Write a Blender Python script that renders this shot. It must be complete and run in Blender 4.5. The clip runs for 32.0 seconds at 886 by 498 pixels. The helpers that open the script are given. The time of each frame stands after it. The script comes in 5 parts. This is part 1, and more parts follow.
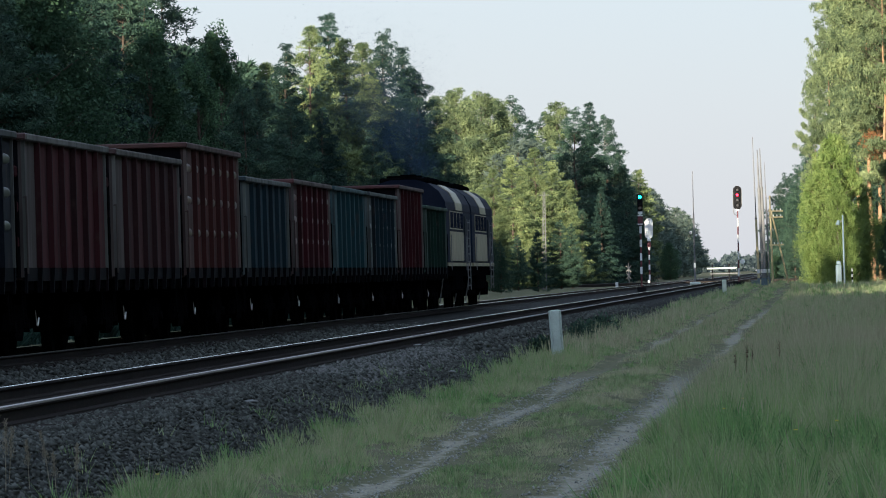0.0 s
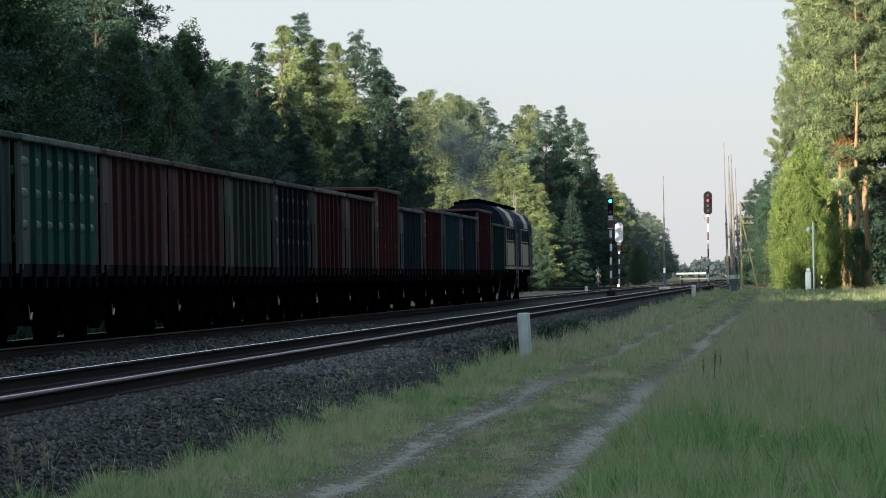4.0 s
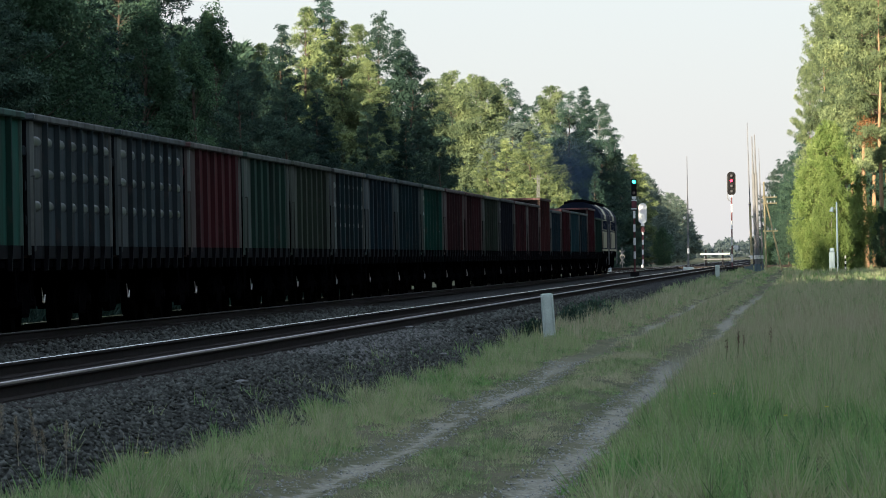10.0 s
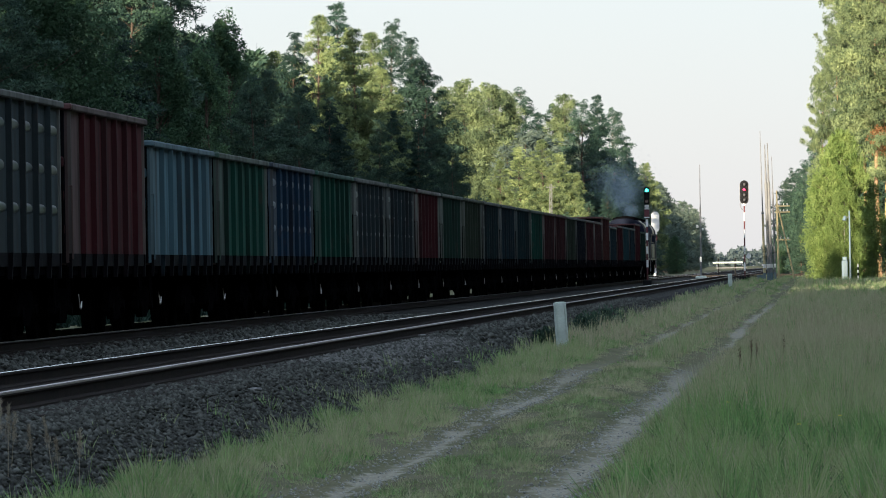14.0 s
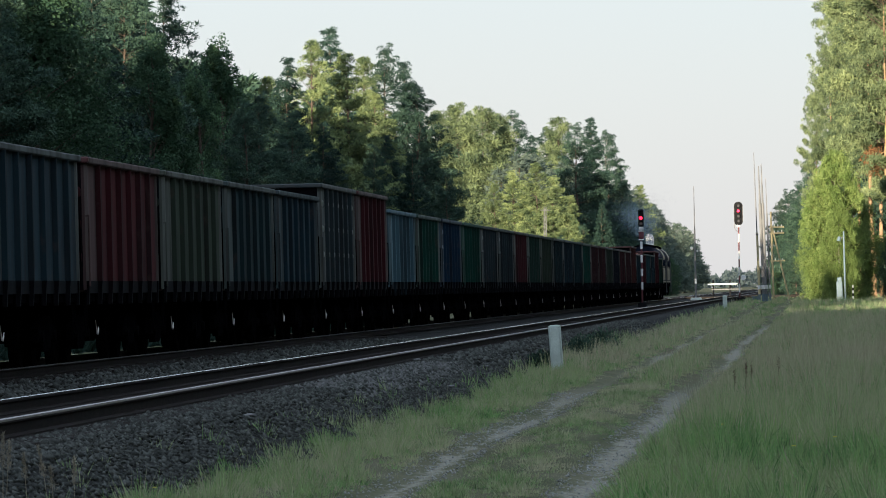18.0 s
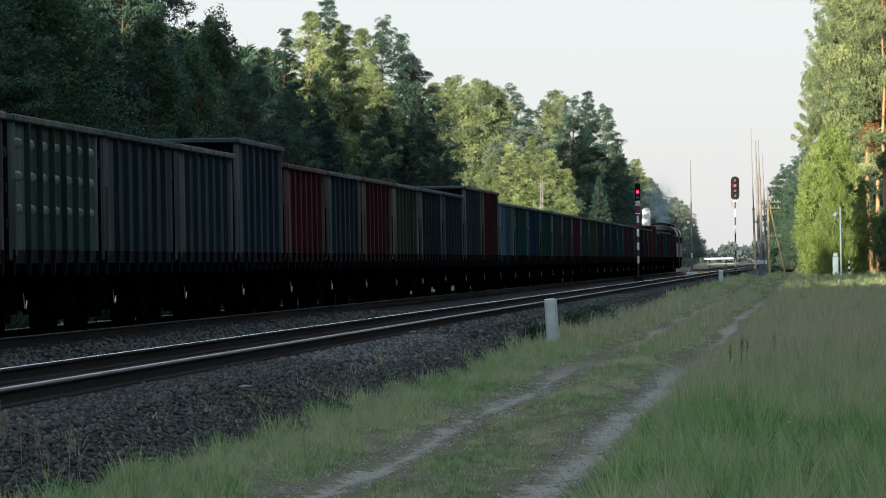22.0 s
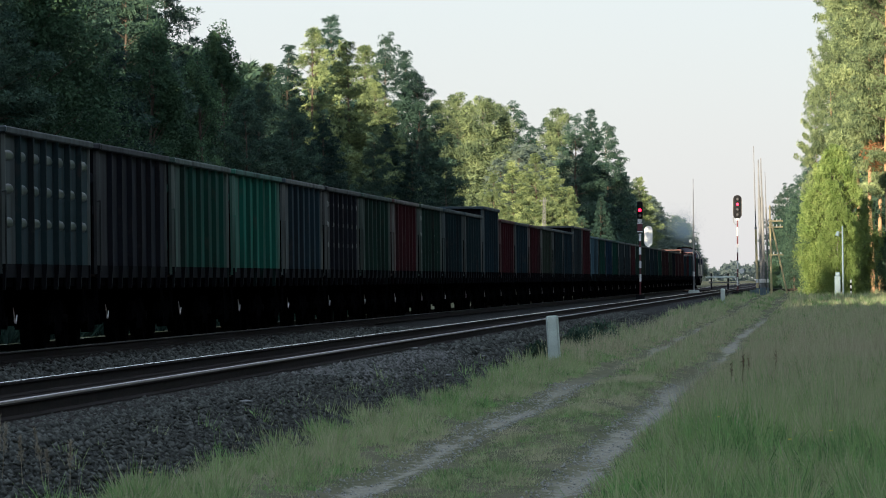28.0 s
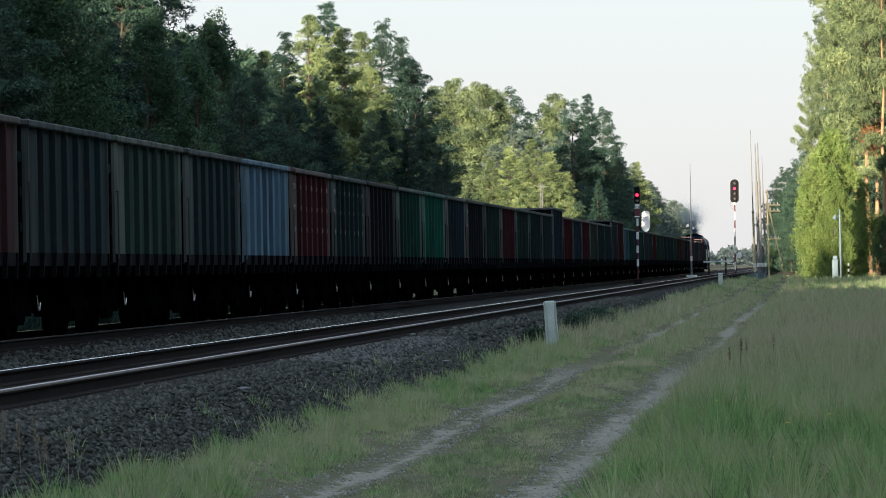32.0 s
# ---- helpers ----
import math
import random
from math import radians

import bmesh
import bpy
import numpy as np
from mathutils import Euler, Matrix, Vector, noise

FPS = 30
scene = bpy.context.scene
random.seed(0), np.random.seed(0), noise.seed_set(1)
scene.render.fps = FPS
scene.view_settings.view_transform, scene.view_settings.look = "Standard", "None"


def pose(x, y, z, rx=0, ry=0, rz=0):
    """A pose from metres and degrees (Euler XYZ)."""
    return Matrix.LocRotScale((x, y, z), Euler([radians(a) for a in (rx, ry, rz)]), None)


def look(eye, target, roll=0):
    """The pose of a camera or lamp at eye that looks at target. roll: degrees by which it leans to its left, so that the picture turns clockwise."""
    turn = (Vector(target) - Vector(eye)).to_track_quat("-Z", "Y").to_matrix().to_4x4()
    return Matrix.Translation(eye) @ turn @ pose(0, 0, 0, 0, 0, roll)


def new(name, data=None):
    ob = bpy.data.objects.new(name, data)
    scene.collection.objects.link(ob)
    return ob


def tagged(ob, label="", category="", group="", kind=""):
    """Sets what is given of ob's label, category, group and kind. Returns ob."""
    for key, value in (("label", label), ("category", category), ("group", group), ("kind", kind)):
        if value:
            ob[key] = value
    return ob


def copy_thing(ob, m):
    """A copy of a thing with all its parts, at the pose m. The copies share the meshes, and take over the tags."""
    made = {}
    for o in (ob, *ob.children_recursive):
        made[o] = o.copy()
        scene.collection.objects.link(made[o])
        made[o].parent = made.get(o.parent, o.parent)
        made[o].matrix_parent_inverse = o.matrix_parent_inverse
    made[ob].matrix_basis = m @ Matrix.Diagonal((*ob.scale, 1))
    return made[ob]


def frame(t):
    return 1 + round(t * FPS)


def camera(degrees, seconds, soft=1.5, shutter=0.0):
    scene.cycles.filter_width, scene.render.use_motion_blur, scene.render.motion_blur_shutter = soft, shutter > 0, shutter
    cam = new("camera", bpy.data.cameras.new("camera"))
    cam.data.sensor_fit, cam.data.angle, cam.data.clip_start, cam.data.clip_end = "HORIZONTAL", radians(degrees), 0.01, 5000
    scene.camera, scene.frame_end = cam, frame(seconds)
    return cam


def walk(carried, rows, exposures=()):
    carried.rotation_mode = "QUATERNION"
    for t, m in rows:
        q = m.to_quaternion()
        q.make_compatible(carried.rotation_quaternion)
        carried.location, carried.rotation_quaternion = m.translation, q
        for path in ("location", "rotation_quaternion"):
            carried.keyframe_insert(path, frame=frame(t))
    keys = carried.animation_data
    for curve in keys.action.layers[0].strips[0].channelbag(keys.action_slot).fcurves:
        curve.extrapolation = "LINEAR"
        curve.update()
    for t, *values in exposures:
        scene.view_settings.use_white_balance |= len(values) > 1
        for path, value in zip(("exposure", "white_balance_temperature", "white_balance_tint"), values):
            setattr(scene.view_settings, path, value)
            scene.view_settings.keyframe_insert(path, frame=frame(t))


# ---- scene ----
def path_rows():
    """The hand-held camera: seconds, drift right and up (m), yaw, pitch and lean (degrees)."""
    rows = []
    for block in (WALK_A, WALK_B, WALK_C, WALK_D):
        for t, dx, dz, yaw, pitch, lean in block:
            rows.append((t, pose(dx, 0, EYE + dz, 90 + pitch, 0, yaw) @ pose(0, 0, 0, 0, 0, -lean)))
    return rows

EYE = 1.027            # above the rail heads, which lie at z = 0
WALK_A = (
    (0.0, -0.023, 0.013, 3.0548, 0.2409, 1.675), (0.5, -0.022, 0.007, 3.0396, 0.276, 1.496), (1.0, -0.028, 0.008, 3.0058, 0.2951, 1.548),
    (1.5, -0.02, 0.01, 2.9781, 0.2613, 1.428), (2.0, -0.026, 0.012, 2.9393, 0.2462, 1.383), (2.5, -0.021, 0.011, 2.9396, 0.2307, 1.205),
    (3.0, -0.018, 0.008, 2.8777, 0.2627, 0.9), (3.5, -0.016, 0.012, 2.8043, 0.254, 0.806),
)
WALK_B = (
    (5.5, -0.017, 0.013, 2.8179, 0.2468, 1.272), (6.0, -0.009, 0.009, 2.8413, 0.2291, 1.23), (6.5, -0.012, 0.004, 2.8838, 0.1619, 1.197),
    (7.0, -0.024, -0.004, 2.9768, 0.1556, 1.467), (7.5, -0.014, 0.017, 3.0571, 0.226, 1.251), (8.0, -0.017, 0.004, 3.0044, 0.2198, 1.058),
    (8.5, 0.002, 0.004, 2.9978, 0.1903, 1.082), (9.0, -0.009, 0.015, 2.9989, 0.1164, 0.938), (9.5, -0.007, -0.004, 3.0058, 0.0766, 1.073),
    (10.0, -0.006, 0.006, 3.0062, 0.0965, 1.055), (10.5, -0.007, 0.003, 2.9884, 0.117, 0.928), (11.0, -0.004, 0.01, 3.0282, 0.1538, 0.756),
    (11.5, -0.017, 0.006, 3.0889, 0.1502, 0.753), (12.0, -0.005, 0.014, 3.1701, 0.1384, 0.801), (12.5, -0.018, 0.003, 3.1942, 0.1227, 0.891),
    (13.0, -0.019, 0.005, 3.1904, 0.1282, 1.092), (13.5, -0.011, 0.005, 3.157, 0.1315, 0.974), (14.0, -0.014, 0.006, 3.109, 0.1663, 0.964),
    (14.5, -0.013, 0.014, 3.1033, 0.1837, 0.928),
)
WALK_C = (
    (16.5, -0.008, 0.009, 3.0691, 0.1969, 1.012), (17.0, -0.002, -0.001, 3.0934, 0.2219, 1.417), (17.5, -0.006, 0.01, 3.077, 0.3246, 1.506),
    (18.0, -0.001, 0.012, 3.0615, 0.3625, 1.436), (18.5, -0.005, -0.003, 3.0336, 0.3542, 1.315), (19.0, -0.014, 0.004, 3.001, 0.3068, 1.271),
    (19.5, -0.004, -0.002, 3.0099, 0.2571, 1.173), (20.0, -0.011, 0.006, 3.0272, 0.1919, 1.238), (20.5, -0.015, 0.012, 3.0283, 0.1209, 1.099),
    (21.0, -0.015, 0.007, 3.0393, 0.0721, 0.92), (21.5, -0.008, 0.009, 3.0439, 0.0859, 0.897), (22.0, -0.009, 0.022, 3.0345, 0.1309, 0.964),
    (22.5, 0.003, 0.021, 3.0296, 0.1668, 0.964), (23.0, -0.004, 0.012, 3.0367, 0.1898, 0.975), (23.5, -0.014, 0.015, 3.0912, 0.1944, 0.786),
    (24.0, -0.018, 0.019, 3.1543, 0.1978, 0.716), (24.5, -0.004, 0.018, 3.2103, 0.21, 0.615), (25.0, -0.012, 0.009, 3.2142, 0.1795, 0.508),
    (25.5, 0.001, 0.009, 3.1678, 0.1256, 0.546),
)
WALK_D = (
    (27.5, -0.009, 0.013, 3.0505, 0.2469, 0.52), (28.0, -0.004, 0.006, 3.0504, 0.2752, 0.664), (28.5, -0.001, 0.012, 3.0503, 0.3059, 0.74),
    (29.0, -0.001, 0.004, 3.0394, 0.2812, 0.966), (29.5, 0.004, 0.001, 3.0367, 0.2402, 0.939), (30.0, -0.008, 0.009, 3.0675, 0.2045, 0.802),
    (30.5, 0.001, 0.007, 3.109, 0.1693, 0.86), (31.0, -0.004, 0.011, 3.1206, 0.1387, 0.838), (31.5, -0.003, 0.004, 3.1048, 0.1461, 0.97),
    (32.0, -0.0, 0.0, 3.0314, 0.1606, 1.033),
)

cam = camera(7.334, 32.0, soft=1.0)
EXPOSURE = ((0, 1.0), (3, 1.02), (7, 1.03), (9, 1.08), (10, 1.16), (12, 1.16), (14, 1.18), (17, 1.1), (18, 1.07), (20, 1.1), (21, 1.14), (23, 1.16), (25, 1.15), (28, 1.12), (29, 1.11), (30, 1.14), (31, 1.18), (32, 1.2))
walk(cam, path_rows(), exposures=tuple((t, stops, 5780 + 350 * min(1, t / 7), 13) for t, stops in EXPOSURE))

# ---------------------------------------------------------------- light
SUN_SIDE, SUN_UP = 17.0, 6.6      # degrees: how far left of straight behind the camera, and above the horizon

def light():
    world = bpy.data.worlds.new("evening_sky")
    scene.world = world
    world.use_nodes = True
    nt = world.node_tree
    nt.nodes.clear()
    sky = nt.nodes.new("ShaderNodeTexSky")
    sky.sky_type = "NISHITA"
    sky.sun_disc = False
    sky.sun_elevation = radians(SUN_UP)
    sky.sun_rotation = radians(180 + SUN_SIDE)
    sky.air_density, sky.dust_density, sky.ozone_density = 1.0, 0.5, 3.0
    bg = nt.nodes.new("ShaderNodeBackground")
    bg.inputs["Strength"].default_value = 0.04
    veil = nt.nodes.new("ShaderNodeBackground")     # thin high cloud: white towards the horizon, bluer overhead
    height = nt.nodes.new("ShaderNodeSeparateXYZ")
    nt.links.new(nt.nodes.new("ShaderNodeTexCoord").outputs["Generated"], height.inputs[0])
    tone = nt.nodes.new("ShaderNodeMapRange")
    tone.inputs["From Min"].default_value, tone.inputs["From Max"].default_value = 0.08, 0.6
    nt.links.new(height.outputs["Z"], tone.inputs["Value"])
    blend = nt.nodes.new("ShaderNodeMixRGB")
    blend.inputs[1].default_value, blend.inputs[2].default_value = (0.965, 0.965, 1.03, 1), (1.2, 1.42, 1.62, 1)
    nt.links.new(tone.outputs[0], blend.inputs[0])
    nt.links.new(blend.outputs[0], veil.inputs["Color"])
    veil.inputs["Strength"].default_value = 0.275
    both = nt.nodes.new("ShaderNodeAddShader")
    out = nt.nodes.new("ShaderNodeOutputWorld")
    nt.links.new(sky.outputs[0], bg.inputs[0])
    nt.links.new(bg.outputs[0], both.inputs[0])
    nt.links.new(veil.outputs[0], both.inputs[1])
    nt.links.new(both.outputs[0], out.inputs[0])
    lamp = bpy.data.lights.new("sun", "SUN")
    lamp.energy, lamp.angle, lamp.color = 6.5, radians(0.6), (1.0, 0.85, 0.6)
    ob = new("sun", lamp)
    a, e = radians(SUN_SIDE), radians(SUN_UP)
    way = Vector((math.sin(a) * math.cos(e), math.cos(a) * math.cos(e), -math.sin(e)))
    ob.matrix_world = look((-60, -160, 60), Vector((-60, -160, 60)) + way)

light()

# ---------------------------------------------------------------- materials
def nodes_of(name):
    m = bpy.data.materials.new(name)
    m.use_nodes = True
    nt = m.node_tree
    return m, nt, nt.nodes["Principled BSDF"]

def node(nt, kind, **values):
    n = nt.nodes.new(kind)
    for key, value in values.items():
        n.inputs[key.replace("_", " ")].default_value = value
    return n

def mixed(nt, fac, a, b, mode="MIX"):
    """A colour mix; fac, a and b are sockets or values."""
    n = nt.nodes.new("ShaderNodeMixRGB")
    n.blend_type = mode
    for slot, v in zip(n.inputs, (fac, a, b)):
        if isinstance(v, bpy.types.NodeSocket):
            nt.links.new(v, slot)
        elif isinstance(v, (int, float)):
            slot.default_value = v
        else:
            slot.default_value = (*v, 1)
    return n.outputs[0]

def calc(nt, op, a, b=0.0, c=0.0):
    n = nt.nodes.new("ShaderNodeMath")
    n.operation = op
    for slot, v in zip(n.inputs, (a, b, c)):
        if isinstance(v, bpy.types.NodeSocket):
            nt.links.new(v, slot)
        else:
            slot.default_value = v
    return n.outputs[0]

def ramp(nt, value, lo, hi):
    n = nt.nodes.new("ShaderNodeMapRange")
    n.inputs["From Min"].default_value, n.inputs["From Max"].default_value = lo, hi
    nt.links.new(value, n.inputs["Value"])
    return n.outputs[0]

def grain(nt, scale, detail=4.0, stretch=(1, 1, 1), world_space=False):
    n = node(nt, "ShaderNodeTexNoise", Scale=scale, Detail=detail)
    if world_space:
        src = nt.nodes.new("ShaderNodeNewGeometry").outputs["Position"]
    else:
        src = nt.nodes.new("ShaderNodeTexCoord").outputs["Object"]
    mp = nt.nodes.new("ShaderNodeMapping")
    mp.inputs["Scale"].default_value = stretch
    nt.links.new(src, mp.inputs["Vector"])
    nt.links.new(mp.outputs[0], n.inputs["Vector"])
    return n.outputs["Fac"]

def bumped(nt, bsdf, height, strength, distance):
    b = node(nt, "ShaderNodeBump", Strength=strength, Distance=distance)
    nt.links.new(height, b.inputs["Height"])
    nt.links.new(b.outputs[0], bsdf.inputs["Normal"])

def surface(name, c1, c2, scale=3.0, rough=0.7, metal=0.0, bump=0.3, fine=40.0, depth=0.01, stretch=(1, 1, 1), world_space=False):
    """A weathered surface: two tones in broad stains, fine grain over them and in the relief."""
    m, nt, bsdf = nodes_of(name)
    broad = grain(nt, scale, 5.0, stretch, world_space)
    tight = grain(nt, fine, 3.0, stretch, world_space)
    col = mixed(nt, ramp(nt, broad, 0.35, 0.65), c1, c2)
    col = mixed(nt, calc(nt, "MULTIPLY", ramp(nt, tight, 0.3, 0.7), 0.35), col, tuple(0.55 * v for v in c1))
    nt.links.new(col, bsdf.inputs["Base Color"])
    bsdf.inputs["Roughness"].default_value, bsdf.inputs["Metallic"].default_value = rough, metal
    bsdf.inputs["Specular IOR Level"].default_value = 0.06 if rough > 0.7 else 0.5
    bumped(nt, bsdf, tight, bump, depth)
    return m

def paint_of_object(name, rough=0.75, dust=0.0, gloss=0.04, soot=0.0, grime=0.0):
    """Wagon paint: the object's own colour, with rust runs, a dust-beige tint (by the wagon's share), chipped spots,
    and soot, which also puts shade into stakes and end walls.
    """
    m, nt, bsdf = nodes_of(name)
    info = nt.nodes.new("ShaderNodeObjectInfo")
    src = nt.nodes.new("ShaderNodeTexCoord").outputs["Object"]
    moved = nt.nodes.new("ShaderNodeVectorMath")
    nt.links.new(src, moved.inputs[0])
    shift = nt.nodes.new("ShaderNodeCombineXYZ")
    for slot in shift.inputs:
        nt.links.new(calc(nt, "MULTIPLY", info.outputs["Random"], 57.0), slot)
    nt.links.new(shift.outputs[0], moved.inputs[1])

    def cloud(scale, detail, stretch):
        n = node(nt, "ShaderNodeTexNoise", Scale=scale, Detail=detail)
        mp = nt.nodes.new("ShaderNodeMapping")
        mp.inputs["Scale"].default_value = stretch
        nt.links.new(moved.outputs[0], mp.inputs["Vector"])
        nt.links.new(mp.outputs[0], n.inputs["Vector"])
        return n.outputs["Fac"]

    own = info.outputs["Color"]
    own = mixed(nt, soot, own, (0.004, 0.0045, 0.006))
    own = mixed(nt, calc(nt, "MULTIPLY", info.outputs["Alpha"], dust), own, (0.15, 0.155, 0.135))
    runs = cloud(1.5, 6.0, (1, 1.3, 0.16))
    broad = cloud(0.7, 3.0, (1, 1, 0.7))
    spots = cloud(9.0, 5.0, (1, 1, 1))
    flakes = cloud(4.0, 6.0, (1, 1, 0.5))
    col = mixed(nt, calc(nt, "MULTIPLY", ramp(nt, runs, 0.44, 0.68), 0.62), own, (0.011, 0.009, 0.0085))
    col = mixed(nt, calc(nt, "MULTIPLY", ramp(nt, broad, 0.45, 0.75), 0.4), col, (0.02, 0.019, 0.019))
    col = mixed(nt, calc(nt, "MULTIPLY", ramp(nt, flakes, 0.6, 0.72), 0.3), col, (0.075, 0.05, 0.04))
    col = mixed(nt, calc(nt, "MULTIPLY", ramp(nt, spots, 0.6, 0.78), 0.22), col, (0.06, 0.05, 0.045))
    if grime:
        col = mixed(nt, calc(nt, "MULTIPLY_ADD", ramp(nt, cloud(2.2, 6.0, (1, 1, 0.6)), 0.35, 0.62), 0.5, grime), col, (0.0035, 0.0035, 0.0045))
    nt.links.new(col, bsdf.inputs["Base Color"])
    bsdf.inputs["Roughness"].default_value = rough
    bsdf.inputs["Specular IOR Level"].default_value = gloss
    bumped(nt, bsdf, spots, 0.25, 0.01)
    return m

def foliage(name, dark, lit, glow=0.35, lumps=1.3):
    """Leaves or needles: tone by leaf and by tree, partly see-through to light."""
    m, nt, bsdf = nodes_of(name)
    geo = nt.nodes.new("ShaderNodeNewGeometry").outputs["Random Per Island"]
    tree = nt.nodes.new("ShaderNodeObjectInfo").outputs["Random"]
    clump = ramp(nt, grain(nt, lumps, 3.0), 0.4, 0.62)
    col = mixed(nt, calc(nt, "ADD", calc(nt, "MULTIPLY", clump, 0.7), calc(nt, "MULTIPLY", geo, 0.3)), dark, lit)
    col = mixed(nt, calc(nt, "MULTIPLY", tree, 0.75), col, tuple(0.6 * a + 0.18 * b for a, b in zip(dark, lit)))
    nt.links.new(col, bsdf.inputs["Base Color"])
    bsdf.inputs["Roughness"].default_value = 0.6
    bsdf.inputs["Specular IOR Level"].default_value = 0.08
    trans = nt.nodes.new("ShaderNodeBsdfTranslucent")
    nt.links.new(col, trans.inputs["Color"])
    mix = nt.nodes.new("ShaderNodeMixShader")
    mix.inputs[0].default_value = glow
    nt.links.new(bsdf.outputs[0], mix.inputs[1])
    nt.links.new(trans.outputs[0], mix.inputs[2])
    nt.links.new(mix.outputs[0], nt.nodes["Material Output"].inputs["Surface"])
    return m

def grass_blades(name, dark, lit, dry, share):
    """Blades whose tone goes by tuft and by blade, and whose green gives way to straw colour in patches of the meadow."""
    m = foliage(name, dark, lit, 0.45)
    nt = m.node_tree
    bsdf = nt.nodes["Principled BSDF"]
    geo = nt.nodes.new("ShaderNodeNewGeometry").outputs["Random Per Island"]
    tuft = ramp(nt, grain(nt, 8.0, 4.0, (1, 0.16, 0), True), 0.36, 0.64)
    col = mixed(nt, calc(nt, "ADD", calc(nt, "MULTIPLY", tuft, 0.55), calc(nt, "MULTIPLY", geo, 0.45)), dark, lit)
    broad = grain(nt, 0.55, 3.0, (1, 0.16, 0), True)
    small = grain(nt, 2.6, 3.0, (1, 0.3, 0), True)
    fac = calc(nt, "MULTIPLY", ramp(nt, calc(nt, "ADD", calc(nt, "MULTIPLY", broad, 0.6), calc(nt, "MULTIPLY", small, 0.4)), 0.44, 0.57), share)
    out = mixed(nt, fac, col, dry)
    trans = [n for n in nt.nodes if n.bl_idname == "ShaderNodeBsdfTranslucent"][0]
    nt.links.new(out, bsdf.inputs["Base Color"])
    nt.links.new(out, trans.inputs["Color"])
    return m

def lamp_glass(name, colour, strength):
    m, nt, bsdf = nodes_of(name)
    bsdf.inputs["Base Color"].default_value = (*colour, 1)
    bsdf.inputs["Emission Color"].default_value = (*colour, 1)
    bsdf.inputs["Emission Strength"].default_value = strength
    bsdf.inputs["Roughness"].default_value = 0.2
    return m

def ground_material():
    """Meadow soil and thatch with two sandy wheel ruts along the line."""
    m, nt, bsdf = nodes_of("meadow_soil")
    pos = nt.nodes.new("ShaderNodeNewGeometry").outputs["Position"]
    sep = nt.nodes.new("ShaderNodeSeparateXYZ")
    nt.links.new(pos, sep.inputs[0])
    broad = grain(nt, 0.12, 4.0, (1, 0.3, 1), True)
    mid = grain(nt, 1.3, 5.0, (1, 0.35, 1), True)
    fine = grain(nt, 22.0, 4.0, (1, 0.5, 1), True)
    col = mixed(nt, ramp(nt, mid, 0.35, 0.65), (0.08, 0.088, 0.045), (0.15, 0.142, 0.09))
    col = mixed(nt, calc(nt, "MULTIPLY", ramp(nt, broad, 0.45, 0.7), 0.7), col, (0.13, 0.11, 0.07))
    col = mixed(nt, calc(nt, "MULTIPLY", ramp(nt, fine, 0.4, 0.7), 0.5), col, (0.04, 0.045, 0.018))
    wob = calc(nt, "MULTIPLY", calc(nt, "SUBTRACT", broad, 0.5), 1.6)
    ragged = calc(nt, "MULTIPLY", calc(nt, "SUBTRACT", mid, 0.5), 0.55)
    crumbs = calc(nt, "MULTIPLY", calc(nt, "SUBTRACT", grain(nt, 5.0, 5.0, (1, 0.4, 1), True), 0.5), 0.5)
    worn = grain(nt, 0.05, 3.0, (0.2, 1, 1), True)
    rut = None
    for x, wide in zip(RUTS, (0.14, 0.21)):
        d = calc(nt, "ABSOLUTE", calc(nt, "SUBTRACT", calc(nt, "ADD", sep.outputs[0], calc(nt, "MULTIPLY", wob, 0.3)), x))
        d = calc(nt, "ADD", calc(nt, "ADD", calc(nt, "ADD", d, ragged), crumbs), calc(nt, "MULTIPLY", calc(nt, "SUBTRACT", worn, 0.47), 0.8))
        r = calc(nt, "SUBTRACT", 1.0, ramp(nt, d, wide * 0.4, wide))
        rut = r if rut is None else calc(nt, "MAXIMUM", rut, r)
    far = ramp(nt, sep.outputs[1], 262.0, 300.0)
    rut = calc(nt, "MULTIPLY", rut, calc(nt, "SUBTRACT", 1.0, far))
    gap = calc(nt, "MULTIPLY", ramp(nt, sep.outputs[1], 98.0, 112.0), calc(nt, "SUBTRACT", 1.0, ramp(nt, sep.outputs[1], 138.0, 150.0)))
    rut = calc(nt, "MULTIPLY", rut, calc(nt, "SUBTRACT", 1.0, calc(nt, "MULTIPLY", gap, 0.75)))
    sand = mixed(nt, ramp(nt, fine, 0.3, 0.7), (0.15, 0.14, 0.108), (0.31, 0.295, 0.235))
    col = mixed(nt, rut, col, sand)
    nt.links.new(col, bsdf.inputs["Base Color"])
    bsdf.inputs["Roughness"].default_value = 1.0
    bsdf.inputs["Specular IOR Level"].default_value = 0.05
    bumped(nt, bsdf, fine, 0.5, 0.03)
    return m

